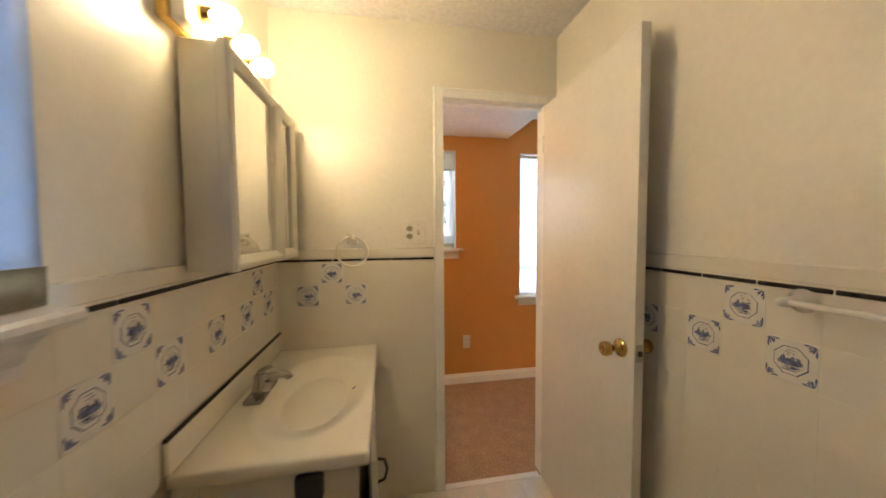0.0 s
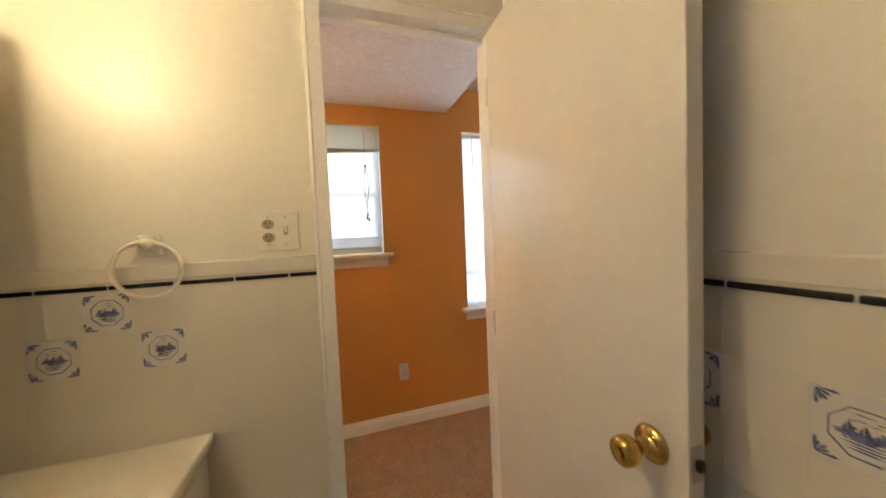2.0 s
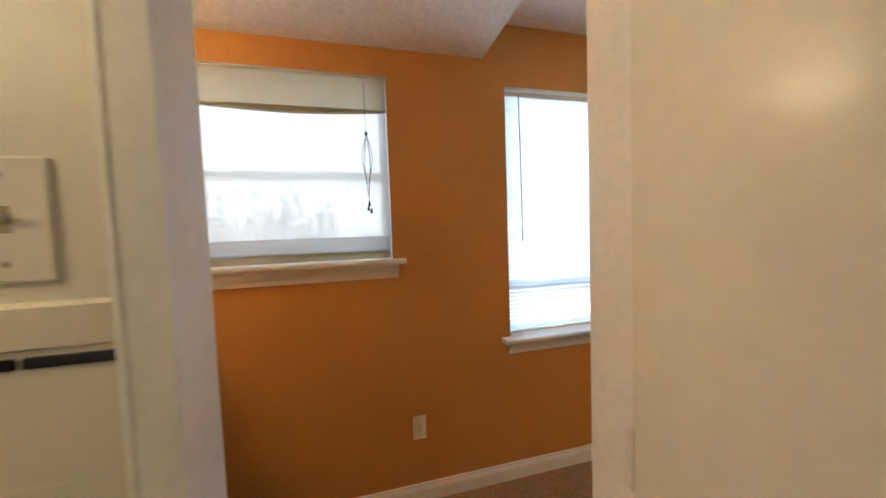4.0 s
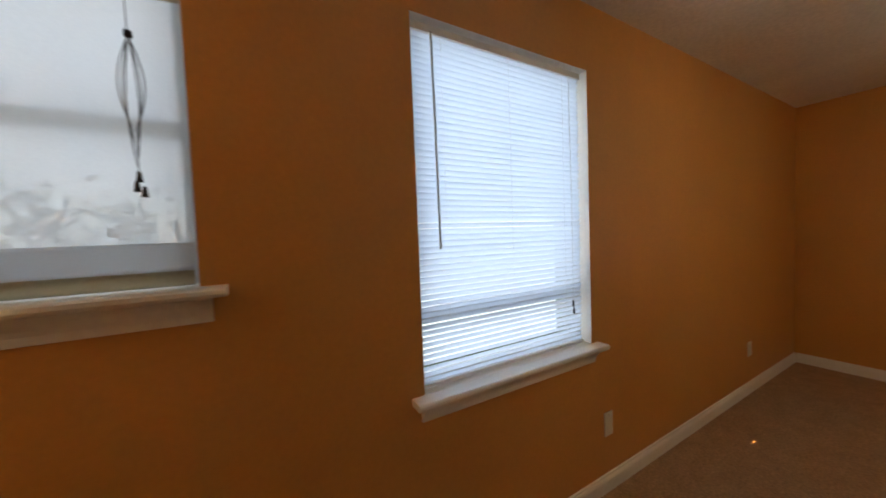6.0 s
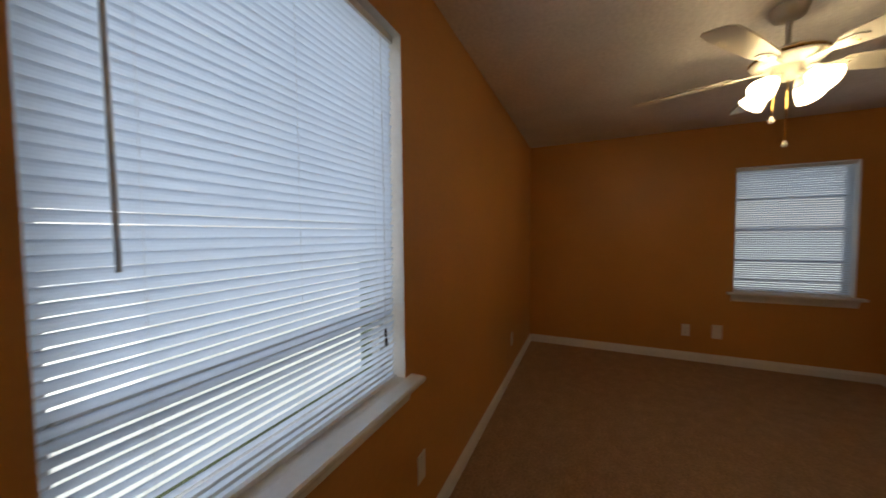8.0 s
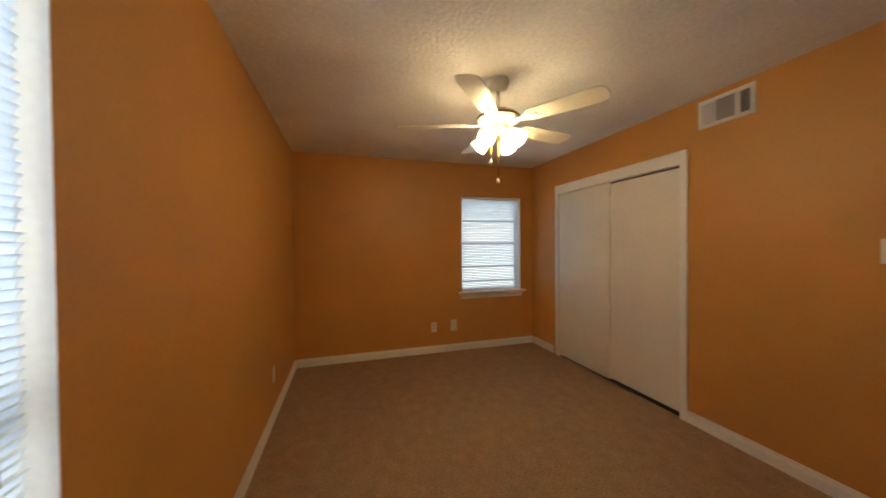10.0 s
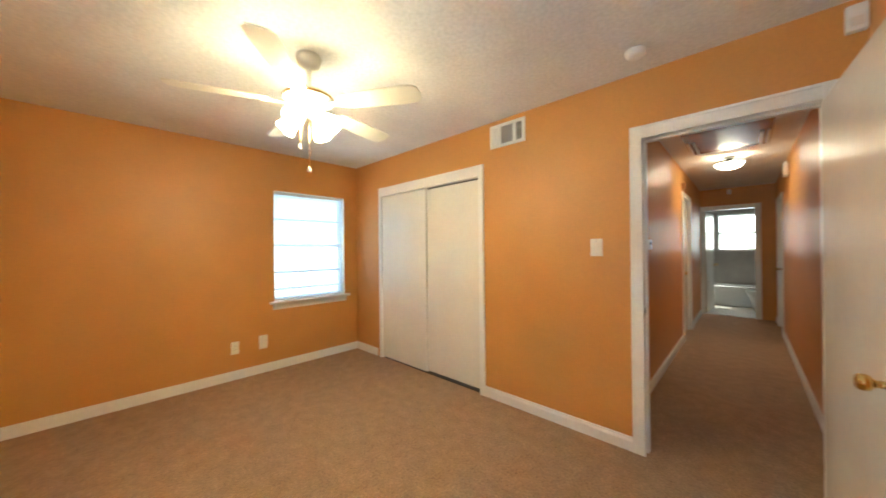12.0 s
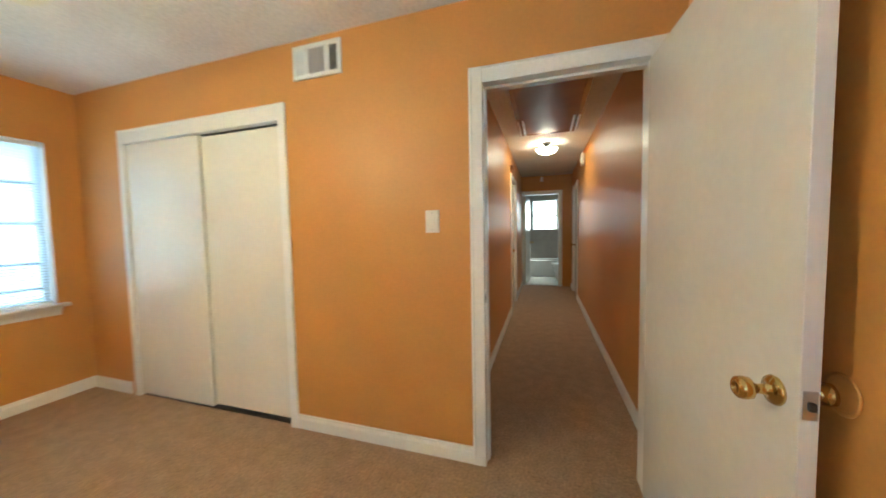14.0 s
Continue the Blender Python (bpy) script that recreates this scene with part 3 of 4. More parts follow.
# added dark strip: the shade under the closet leaves, put in as colour
tagged(new("trim_closet_floor_guide", mesh_of("trim_closet_floor_guide", box(3.79, 0.290, 0.0, 5.27, 0.352, 0.010, 0.002), DARK_METAL)), "dark strip painting the shaded gap under the closet doors", "track", kind="structure")


# ---- bathroom tile ----
def frame_of(origin, right, out):
    """Matrix whose x runs along right, y up and z out of a wall."""
    r, o = Vector(right), Vector(out)
    return Matrix(((r.x, 0, o.x, origin[0]), (r.y, 0, o.y, origin[1]), (r.z, 1, o.z, origin[2]), (0, 0, 0, 1)))


TILE_TOPS = [1.255 - 0.1085 * i for i in range(12)]


def tile_field(name, m, u0, u1, phase, pitch, holes, parent):
    """All plain wall tiles of one wall in one mesh, each with its own bevelled edge; holes are (column, row) cells that hold a painted tile."""
    verts, faces = [], []

    def one(a, b, c, d, h=0.006, e=0.0012):
        n = len(verts)
        for s, z in ((0.0, 0.0), (e, h)):
            verts.extend([(a + s, c + s, z), (b - s, c + s, z), (b - s, d - s, z), (a + s, d - s, z)])
        faces.append((n + 4, n + 5, n + 6, n + 7))
        for i in range(4):
            j = (i + 1) % 4
            faces.append((n + i, n + j, n + 4 + j, n + 4 + i))

    k = math.floor((u0 - phase) / pitch) - 1
    while phase + (k - 0.5) * pitch < u1:
        a, b = max(u0, phase + (k - 0.5) * pitch + 0.0005), min(u1, phase + (k + 0.5) * pitch - 0.0005)
        if b - a > 0.006:
            for r, t in enumerate(TILE_TOPS):
                lo = max(t - 0.1085 + 0.0011, 0.008)
                if (k, r) not in holes and t - lo > 0.01:
                    one(a, b, lo, t)
        k += 1
    one(u0, u1, 1.2755, 1.322, 0.009, 0.004)
    me = bpy.data.meshes.new(name)
    me.from_pydata([m @ Vector(v) for v in verts], [], faces)
    me.materials.append(TILE)
    ob = new(name, me)
    ob.parent = parent
    tagged(ob, "plain glazed cream wall tiles", kind="stuff")
    back = bmesh.new()
    for q in ((u0, 0.0, u1, 1.318),):
        box(q[0], q[1], 0.0002, q[2], q[3], 0.0055, bm=back)
    back.transform(m)
    part("grout_bed", back, GROUT, parent)


def liner(m, u0, u1, z, pitch, parent, joint=0.0):
    """Black pencil tiles, one object each, with pale joints between them."""
    u = u0 - joint
    while u < u1:
        a, b = max(u, u0), min(u + pitch - 0.0035, u1)
        if b - a > 0.01:
            bm = box(a, z, 0.001, b, z + 0.0115, 0.009, 0.003, 2)
            bm.transform(m)
            part("liner_tile", bm, BLACK_TILE, parent)
        u += pitch


def blob(cx, cy, rx, ry, n, rough, seed):
    rnd = random.Random(seed)
    return [(cx + rx * (1 + rnd.uniform(-rough, rough)) * math.cos(2 * math.pi * i / n), cy + ry * (1 + rnd.uniform(-rough, rough)) * math.sin(2 * math.pi * i / n)) for i in range(n)]


def delft_mesh(seed):
    """Blue brushwork: octagon ring, corner flowers and a small harbour scene."""
    rnd = random.Random(seed)
    bm = bmesh.new()
    th = 0.0004

    def put(poly, z=0.0):
        plate(poly, th, Matrix.Translation((0, 0, z)), bm)

    for i in range(8):
        a0, a1 = math.pi / 8 + i * math.pi / 4, math.pi / 8 + (i + 1) * math.pi / 4
        q0, q1 = 0.0366 + rnd.uniform(-0.0008, 0.0008), 0.0352 - rnd.uniform(0, 0.0012)
        put([(q0 * math.cos(a0), q0 * math.sin(a0)), (q0 * math.cos(a1), q0 * math.sin(a1)), (q1 * math.cos(a1), q1 * math.sin(a1)), (q1 * math.cos(a0), q1 * math.sin(a0))])
    for sx in (-1, 1):
        for sy in (-1, 1):
            for ang, ln in ((3, 0.0255), (22, 0.0185), (45, 0.0205), (68, 0.0185), (87, 0.0255)):
                a = radians(ang + rnd.uniform(-5, 5))
                cx, cy = 0.0475, 0.0475
                dx, dy = -math.cos(a), -math.sin(a)
                nx, ny = -dy, dx
                put([(sx * (cx + dx * f * ln + nx * w), sy * (cy + dy * f * ln + ny * w)) for f, w in ((0.1, 0.0), (0.35, 0.0010), (0.75, 0.0025), (1.0, 0.0005), (0.8, -0.0021), (0.35, -0.0009))])
            put([(sx * (0.041 + x), sy * (0.041 + y)) for x, y in blob(0.003, 0.003, 0.0026, 0.0026, 10, 0.35, rnd.random())])
    for i in range(5):
        y = -0.006 - i * 0.0042
        w = 0.024 * math.sqrt(max(0.05, 1 - (y / 0.034) ** 2))
        x = rnd.uniform(-0.006, 0.006)
        put([(x - w, y), (x - w * 0.4, y + 0.0013), (x + w * 0.5, y + 0.0010), (x + w, y + 0.0004), (x + w * 0.3, y - 0.0013), (x - w * 0.5, y - 0.0010)])
    for i in range(3):
        x = -0.013 + i * 0.012 + rnd.uniform(-0.004, 0.004)
        h = rnd.uniform(0.008, 0.019)
        put([(x - 0.007, -0.0035), (x + 0.008, -0.0035), (x + 0.0095, 0.0005), (x - 0.008, 0.0008)], th)
        put([(x - 0.005, 0.0012), (x + 0.001, 0.0012), (x + 0.0015, h * 0.6), (x + 0.0004, h), (x - 0.002, h * 0.7)], th)
        put([(x + 0.002, 0.0012), (x + 0.007, 0.0012), (x + 0.0025, h * 0.75)], th)
    put(blob(rnd.uniform(-0.006, 0.006), -0.003, 0.023, 0.0062, 18, 0.45, rnd.random()), 2 * th)
    for i in range(7):
        put(blob(rnd.uniform(-0.018, 0.018), rnd.uniform(-0.016, 0.010), rnd.uniform(0.002, 0.006), rnd.uniform(0.001, 0.003), 9, 0.4, rnd.random()), 3 * th)
    for i in range(4):
        put(blob(rnd.uniform(-0.014, 0.014), rnd.uniform(0.012, 0.022), rnd.uniform(0.003, 0.006), 0.0007, 8, 0.3, rnd.random()), th)
    put([(-0.012, 0.0255), (0.006, 0.0265), (0.012, 0.0255), (0.002, 0.0247)])
    bm.transform(Matrix.Diagonal((0.97, 0.97, 1, 1)))
    return mesh_of("blue_painting", bm, BLUE)


PAINTINGS = [delft_mesh(s) for s in (3, 8, 15)]


def painted_tile(m, u, z, size, which, group):
    ob = thing("painted_tile", label="white wall tile painted with a blue harbour scene", category="decorative tile", group=group)
    ob.matrix_world = m @ Matrix.Translation((u, z, 0))
    part("tile_body", box(-size / 2, -size / 2, 0.0036, size / 2, size / 2, 0.0068, 0.0012, 1), DELFT, ob)
    tagged(part("blue_painting", PAINTINGS[which % 3], None, ob, at=(0, 0, 0.0068)), "cobalt blue brushwork", kind="stuff")


NORTH = frame_of((0, 2.25, 0), (1, 0, 0), (0, -1, 0))
WEST = frame_of((0.095, 0, 0), (0, 1, 0), (1, 0, 0))
EAST = frame_of((1.547, 0, 0), (0, 1, 0), (-1, 0, 0))
for nm, m, u0, u1, phase, pitch, cells, joint, grp in (
        ("tiles_north", NORTH, 0.104, 0.862, 0.353, 0.1125, ((0, 0), (-1, 1), (1, 1)), 0.03, "painted tiles beside the door"),
        ("tiles_west", WEST, -0.75, 2.241, 1.360, 0.108, ((0, 0), (-1, 1), (1, 1), (3, 1), (5, 1), (6, 0), (7, 1)), 0.06, "painted tiles over the vanity"),
        ("tiles_east", EAST, -0.75, 2.241, 1.287, 0.104, ((0, 0), (-1, 1), (1, 1), (3, 1)), 0.1275, "painted tiles under the towel bar")):
    root = tagged(new("wall_" + nm), "cream tiled wainscot with a black pencil liner", "wall tile", kind="structure")
    tile_field("wall_tile", m, u0, u1, phase, pitch, set(cells), root)
    liner(m, u0, u1, 1.2600, 0.1425, root, joint)
    for n, (k, r) in enumerate(cells):
        painted_tile(m, phase + k * pitch, TILE_TOPS[r] - 0.0535, min(pitch, 0.1085) - 0.003, n + len(nm), grp)

# bathroom floor tiles over their bed
bed = tagged(new("floor_bath", mesh_of("floor_bath", box(0.095, -0.75, 0.0005, 1.547, 2.2495, 0.004), GROUT)), "pale square bathroom floor tiles", "floor", kind="structure")
floor_piece = mesh_of("floor_tile", box(-0.1, -0.1, 0, 0.1, 0.1, 0.005, 0.0015, 1), FLOOR_TILE)
for i in range(7):
    for j in range(14):
        x, y = 0.203 + i * 0.2035, 2.135 - j * 0.2035
        if x < 1.46 and y > -0.65:
            part("floor_tile", floor_piece, None, bed, at=(x, y, 0.004))

# ---- bathroom vanity ----
vanity = thing("bathroom_vanity", (0, 0, 0), "cream painted bathroom vanity cabinet, one door ajar", "vanity")
part("cabinet_body", box(0.106, 1.440, 0.10, 0.535, 2.238, 0.796, 0.003), WOOD_WHITE, vanity)
part("toe_kick", box(0.106, 1.455, 0.009, 0.475, 2.238, 0.10), WOOD_WHITE, vanity)
part("side_panel_frame", box(0.108, 1.432, 0.10, 0.165, 1.440, 0.796, 0.002), WOOD_WHITE, vanity)
part("drawer_front", box(0.535, 1.86, 0.62, 0.553, 2.22, 0.775, 0.004), WOOD_WHITE, vanity)
part("cabinet_door", box(0.535, 1.86, 0.14, 0.553, 2.22, 0.60, 0.004), WOOD_WHITE, vanity)
leaf = part("cabinet_door", box(-0.018, -0.38, 0.14, 0.0, 0.0, 0.775, 0.004), WOOD_WHITE, vanity, at=pose(0.556, 1.85, 0, 0, 0, 4.5))
part("cabinet_handle", tube([(0.0, -0.345, 0.755), (0.020, -0.345, 0.749), (0.028, -0.345, 0.720), (0.020, -0.345, 0.691), (0.0, -0.345, 0.685)], 0.004, 8), DARK_METAL, leaf, "dark arched pull", smooth=True)

top = thing("basin_counter", label="cream cultured marble vanity top with moulded oval basin", category="sink")


def basin_top(x0, y0, x1, y1, z, cx, cy, rx, ry, depth, thick, nx=44, ny=72):
    bm = bmesh.new()

    def height(x, y):
        d = math.sqrt(((x - cx) / rx) ** 2 + ((y - cy) / ry) ** 2)
        f = max(0.0, 1 - (d / 1.16) ** 2)
        return z - depth * f ** 1.45

    g = [[bm.verts.new((x0 + (x1 - x0) * i / nx, y0 + (y1 - y0) * j / ny, 0)) for j in range(ny + 1)] for i in range(nx + 1)]
    for col in g:
        for v in col:
            v.co.z = height(v.co.x, v.co.y)
    for i in range(nx):
        for j in range(ny):
            bm.faces.new((g[i][j], g[i + 1][j], g[i + 1][j + 1], g[i][j + 1])).smooth = True
    rim = [g[i][0] for i in range(nx + 1)] + [g[nx][j] for j in range(1, ny + 1)] + [g[i][ny] for i in range(nx - 1, -1, -1)] + [g[0][j] for j in range(ny - 1, 0, -1)]
    mid = (Vector((x0, y0, 0)) + Vector((x1, y1, 0))) / 2
    prev = rim
    for off, drop in ((0.004, 0.002), (0.007, 0.006), (0.007, thick - 0.005), (0.003, thick)):
        ring = []
        for v in rim:
            d = Vector(((v.co.x >= x1 - 1e-4) - (v.co.x <= x0 + 1e-4), (v.co.y >= y1 - 1e-4) - (v.co.y <= y0 + 1e-4), 0))
            ring.append(bm.verts.new(v.co + d * off - Vector((0, 0, drop))))
        for i in range(len(rim)):
            j = (i + 1) % len(rim)
            bm.faces.new((prev[i], ring[i], ring[j], prev[j])).smooth = True
        prev = ring
    bmesh.ops.recalc_face_normals(bm, faces=bm.faces[:])
    return bm


part("counter", basin_top(0.118, 1.425, 0.560, 2.233, 0.838, 0.362, 1.80, 0.160, 0.265, 0.078, 0.036), MARBLE, top)
part("backsplash", box(0.104, 1.420, 0.838, 0.117, 2.240, 0.914, 0.003), MARBLE, top)
part("splash_liner", box(0.1035, 1.420, 0.9145, 0.113, 2.240, 0.924, 0.002), BLACK_TILE, top, "black glazed pencil strip")
part("drain", lathe([(0, 0.004), (0.018, 0.004), (0.021, 0.001), (0.021, 0), (0, 0)], 20, m=Matrix.Translation((0.362, 1.80, 0.7605))), CHROME, top, smooth=True)
part("overflow_hole", lathe([(0, 0.001), (0.007, 0.001), (0.007, 0), (0, 0)], 12, m=pose(0.488, 1.84, 0.8085, 0, -35)), SLOT, top)

faucet = thing("faucet", (0.178, 1.80, 0.8375), "worn chrome single-lever basin faucet", "faucet")
part("base_plate", box(-0.026, -0.078, 0, 0.026, 0.078, 0.012, 0.010, 3), CHROME, faucet, smooth=True)
part("body", lathe([(0.027, 0), (0.027, 0.012), (0.022, 0.030), (0.021, 0.052), (0.018, 0.060), (0, 0.062)], 20, m=Matrix.Translation((0, 0, 0.010))), CHROME, faucet, smooth=True)
part("spout", tube([(0.0, 0, 0.045), (0.030, 0.003, 0.058), (0.056, 0.006, 0.062), (0.076, 0.008, 0.056), (0.081, 0.009, 0.045)], [0.017, 0.015, 0.013, 0.012, 0.011], 14), CHROME, faucet, smooth=True)
part("lever", tube([(0.0, 0, 0.068), (-0.004, 0.004, 0.076), (0.010, 0.014, 0.084), (0.026, 0.022, 0.087)], [0.012, 0.010, 0.007, 0.006], 12), CHROME, faucet, smooth=True)
part("lift_rod", tube([(-0.020, 0, 0.01), (-0.020, 0, 0.055)], 0.003, 8), CHROME, faucet)

faucet.scale = (1.12, 1.12, 0.98)

adapter = thing("power_adapter", (0.42, 1.423, 0.735), "black power adapter with a cord, hung on the vanity side", "adapter")
part("adapter_body", box(-0.034, -0.016, 0.0, 0.034, 0.010, 0.062, 0.008), BLACK, adapter)
part("cord", tube([(0.0, -0.004, 0.002), (0.0, -0.006, -0.10), (0.012, -0.004, -0.32), (-0.004, -0.004, -0.60)], 0.0035, 8), BLACK, adapter, smooth=True)

# ---- medicine cabinet ----
cab = thing("medicine_cabinet", label="cream framed mirror medicine cabinet on the tiled wall", category="cabinet")
part("cabinet_body", box(0.105, 1.538, 1.298, 0.196, 2.142, 1.895, 0.004), WOOD_WHITE, cab)


def mirror_door(y0, y1, z0, z1, fw, silver, x=0.196):
    d = part("mirror_door", box(x, y0 + 0.002, z0 + 0.001, x + 0.007, y1 - 0.002, z1 - 0.001, 0.001), WOOD_WHITE, cab)
    prof = [(0, 0), (0.016, 0.0), (0.024, 0.008), (0.026, fw * 0.45), (0.020, fw * 0.75), (0.012, fw), (0, fw)]
    for a, b, up in (((x + 0.007, y0 + 0.003, z0), (x + 0.007, y1 - 0.003, z0), (0, 0, 1)), ((x + 0.007, y0 + 0.003, z1), (x + 0.007, y1 - 0.003, z1), (0, 0, -1)),
                     ((x + 0.0071, y0, z0 - 0.001), (x + 0.0071, y0, z1 + 0.001), (0, 1, 0)), ((x + 0.0071, y1, z0 - 0.001), (x + 0.0071, y1, z1 + 0.001), (0, -1, 0))):
        part("door_frame", sweep(prof, a, b, (1, 0, 0), up), WOOD_WHITE, d)
    part("mirror", box(x + 0.0072, y0 + fw - 0.004, z0 + fw - 0.004, x + 0.0105, y1 - fw + 0.004, z1 - fw + 0.004, 0.001, 1), silver, d, "silvered mirror pane")


mirror_door(1.534, 1.930, 1.296, 1.900, 0.040, MIRROR)
mirror_door(1.933, 2.145, 1.296, 1.900, 0.040, MIRROR)

bar = thing("vanity_light", label="brass vanity light bar with glowing round bulbs", category="wall lamp")
part("light_base", box(0.096, 1.495, 1.915, 0.155, 1.885, 2.015, 0.006), TRIM, bar)
part("brass_edge", box(0.0955, 1.482, 1.907, 0.122, 1.898, 2.023, 0.004), BRASS, bar)
for i in range(3):
    m = pose(0.155, 1.562 + 0.128 * i, 1.965, 0, 90)
    part("socket", lathe([(0, 0), (0.024, 0), (0.026, 0.004), (0.021, 0.012), (0.020, 0.026), (0, 0.026)], 20, m=m), BRASS, bar, smooth=True)
    b = [(0.013, 0.024), (0.015, 0.034)] + [(0.029 * math.sin(a), 0.061 - 0.029 * math.cos(a)) for a in [radians(28 + 152 * k / 12) for k in range(12)]] + [(0, 0.090)]
    part("bulb", lathe(b, 20, m=m), BULB, bar, "glowing clear round bulb", smooth=True)

# unseen second bar on the alcove's west wall, inferred from the bright wall beside it
copy_thing(bar, Matrix.Translation((-0.245, 1.19, 0)))

# ---- towel ring, towel bar ----
ring = thing("towel_ring", (0.455, 2.2445, 1.374), "cream plastic towel ring hanging from a cream post", "towel ring")
CLEAR = material("milky_plastic", (0.86, 0.81, 0.68), 0.25, vary=0.03, scale=20)
CLEAR.node_tree.nodes["Principled BSDF"].inputs["Transmission Weight"].default_value = 0.03
part("mount_plate", box(-0.026, -0.014, -0.030, 0.026, 0.006, 0.026, 0.006), CLEAR, ring)
part("ring_post", tube([(0, 0.0, 0.004), (0, -0.034, 0.002)], [0.020, 0.014], 14), CLEAR, ring, smooth=True)
part("ring_loop", tube([(0.073 * math.sin(2 * math.pi * i / 40), -0.026, -0.066 + 0.073 * math.cos(2 * math.pi * i / 40)) for i in range(40)], 0.0062, 10, closed=True), CLEAR, ring, "round cream loop", smooth=True)
rail = thing("towel_bar", (1.547, 0, 1.238), "white ceramic towel bar on the tiled wall", "towel bar")
for y in (1.165, 0.58):
    part("bracket", lathe([(0.027, 0), (0.027, 0.006), (0.019, 0.014), (0.012, 0.030), (0.012, 0.052), (0.010, 0.066), (0, 0.069)], 20, m=pose(-0.006, y, 0, 0, -90)), DELFT, rail, smooth=True)
part("bar", tube([(-0.060, 0.58, 0), (-0.060, 1.170, 0)], 0.0075, 14), DELFT, rail, smooth=True)


# ---- plates ----
AGED = material("aged_plastic", (0.40, 0.34, 0.21), 0.4, vary=0.1, scale=60)


def plate_at(m, name, label, category, w, h, kind, mat=PLASTIC, group=""):
    ob = thing(name, label=label, category=category, group=group)
    ob.matrix_world = m
    part("cover_plate", box(-w / 2, -h / 2, 0, w / 2, h / 2, 0.006, 0.0025), mat, ob)

    def receptacle(cx):
        for s in (-1, 1):
            f = part("receptacle", plate(blob(cx, s * 0.0195, 0.0165, 0.0145, 20, 0.0, 1), 0.002, Matrix.Translation((0, 0, 0.006))), AGED if kind == "combo" else mat, ob)
            for dx in (-0.006, 0.006):
                part("slot", box(cx + dx - 0.0012, s * 0.0195 - 0.001, 0.0079, cx + dx + 0.0012, s * 0.0195 + 0.0075, 0.0084), SLOT, f)
            part("slot", lathe([(0, 0.0005), (0.0026, 0.0005), (0.0026, 0), (0, 0)], 10, m=Matrix.Translation((cx, s * 0.0195 - 0.0075, 0.0079))), SLOT, f)

    def toggle(cx):
        part("toggle_slot", box(cx - 0.006, -0.0125, 0.0055, cx + 0.006, 0.0125, 0.0066), AGED, ob)
        part("toggle", tube([(cx, 0.0, 0.004), (cx, 0.010, 0.018)], [0.0045, 0.0038], 8), mat, ob)

    if kind == "outlet":
        receptacle(0)
    elif kind == "combo":
        receptacle(-0.023)
        toggle(0.023)
    elif kind == "toggle":
        toggle(0)
    elif kind == "rocker":
        part("rocker", box(-0.0165, -0.033, 0.0055, 0.0165, 0.033, 0.0095, 0.002), mat, ob)
    for x in ((-0.023, 0.023) if kind == "combo" else (0,)):
        for s in (-1, 1):
            part("screw", lathe([(0, 0.0012), (0.003, 0.0006), (0.003, 0), (0, 0)], 8, m=Matrix.Translation((x, s * (h / 2 - 0.017 if kind != "outlet" else 0), 0.006))), STEEL, ob)
            if kind == "outlet":
                break
    return ob


WINDOW_WALL = frame_of((0, 3.438, 0), (1, 0, 0), (0, -1, 0))
SOUTH = frame_of((0, 0.364, 0), (-1, 0, 0), (0, 1, 0))
EAST_WALL = frame_of((5.866, 0, 0), (0, -1, 0), (-1, 0, 0))


def on(m, x, y, z):
    return Matrix.Translation((x, y, z)) @ m.to_3x3().to_4x4()


plate_at(on(NORTH, 0.760, 2.25, 1.400), "switch_plate", "ivory double plate with an outlet and a light switch", "light switch", 0.116, 0.116, "combo")
plate_at(on(WINDOW_WALL, 1.339, 3.438, 0.388), "wall_outlet", "ivory duplex wall outlet on the orange wall", "outlet", 0.068, 0.122, "outlet")
plate_at(on(WINDOW_WALL, 2.903, 3.438, 0.352), "blank_plate", "ivory blank cover plate on the orange wall", "wall plate", 0.068, 0.125, "blank")
plate_at(on(WINDOW_WALL, 0.205, 3.432, 1.055), "wall_outlet", "ivory outlet in the vanity's tiled splash", "outlet", 0.07, 0.115, "outlet")
plate_at(on(WINDOW_WALL, 4.75, 3.438, 0.36), "wall_outlet", "dim ivory outlet low on the orange wall", "outlet", 0.07, 0.115, "outlet")
plate_at(on(SOUTH, 2.764, 0.364, 1.330), "rocker_switch", "ivory rocker light switch beside the hall door", "light switch", 0.080, 0.122, "rocker")
plate_at(on(EAST_WALL, 5.866, 1.807, 0.327), "wall_outlet", "ivory outlet under the end window", "outlet", 0.072, 0.128, "outlet")
plate_at(on(EAST_WALL, 5.866, 1.540, 0.335), "cable_plate", "larger ivory cable plate under the end window", "wall plate", 0.086, 0.145, "blank")


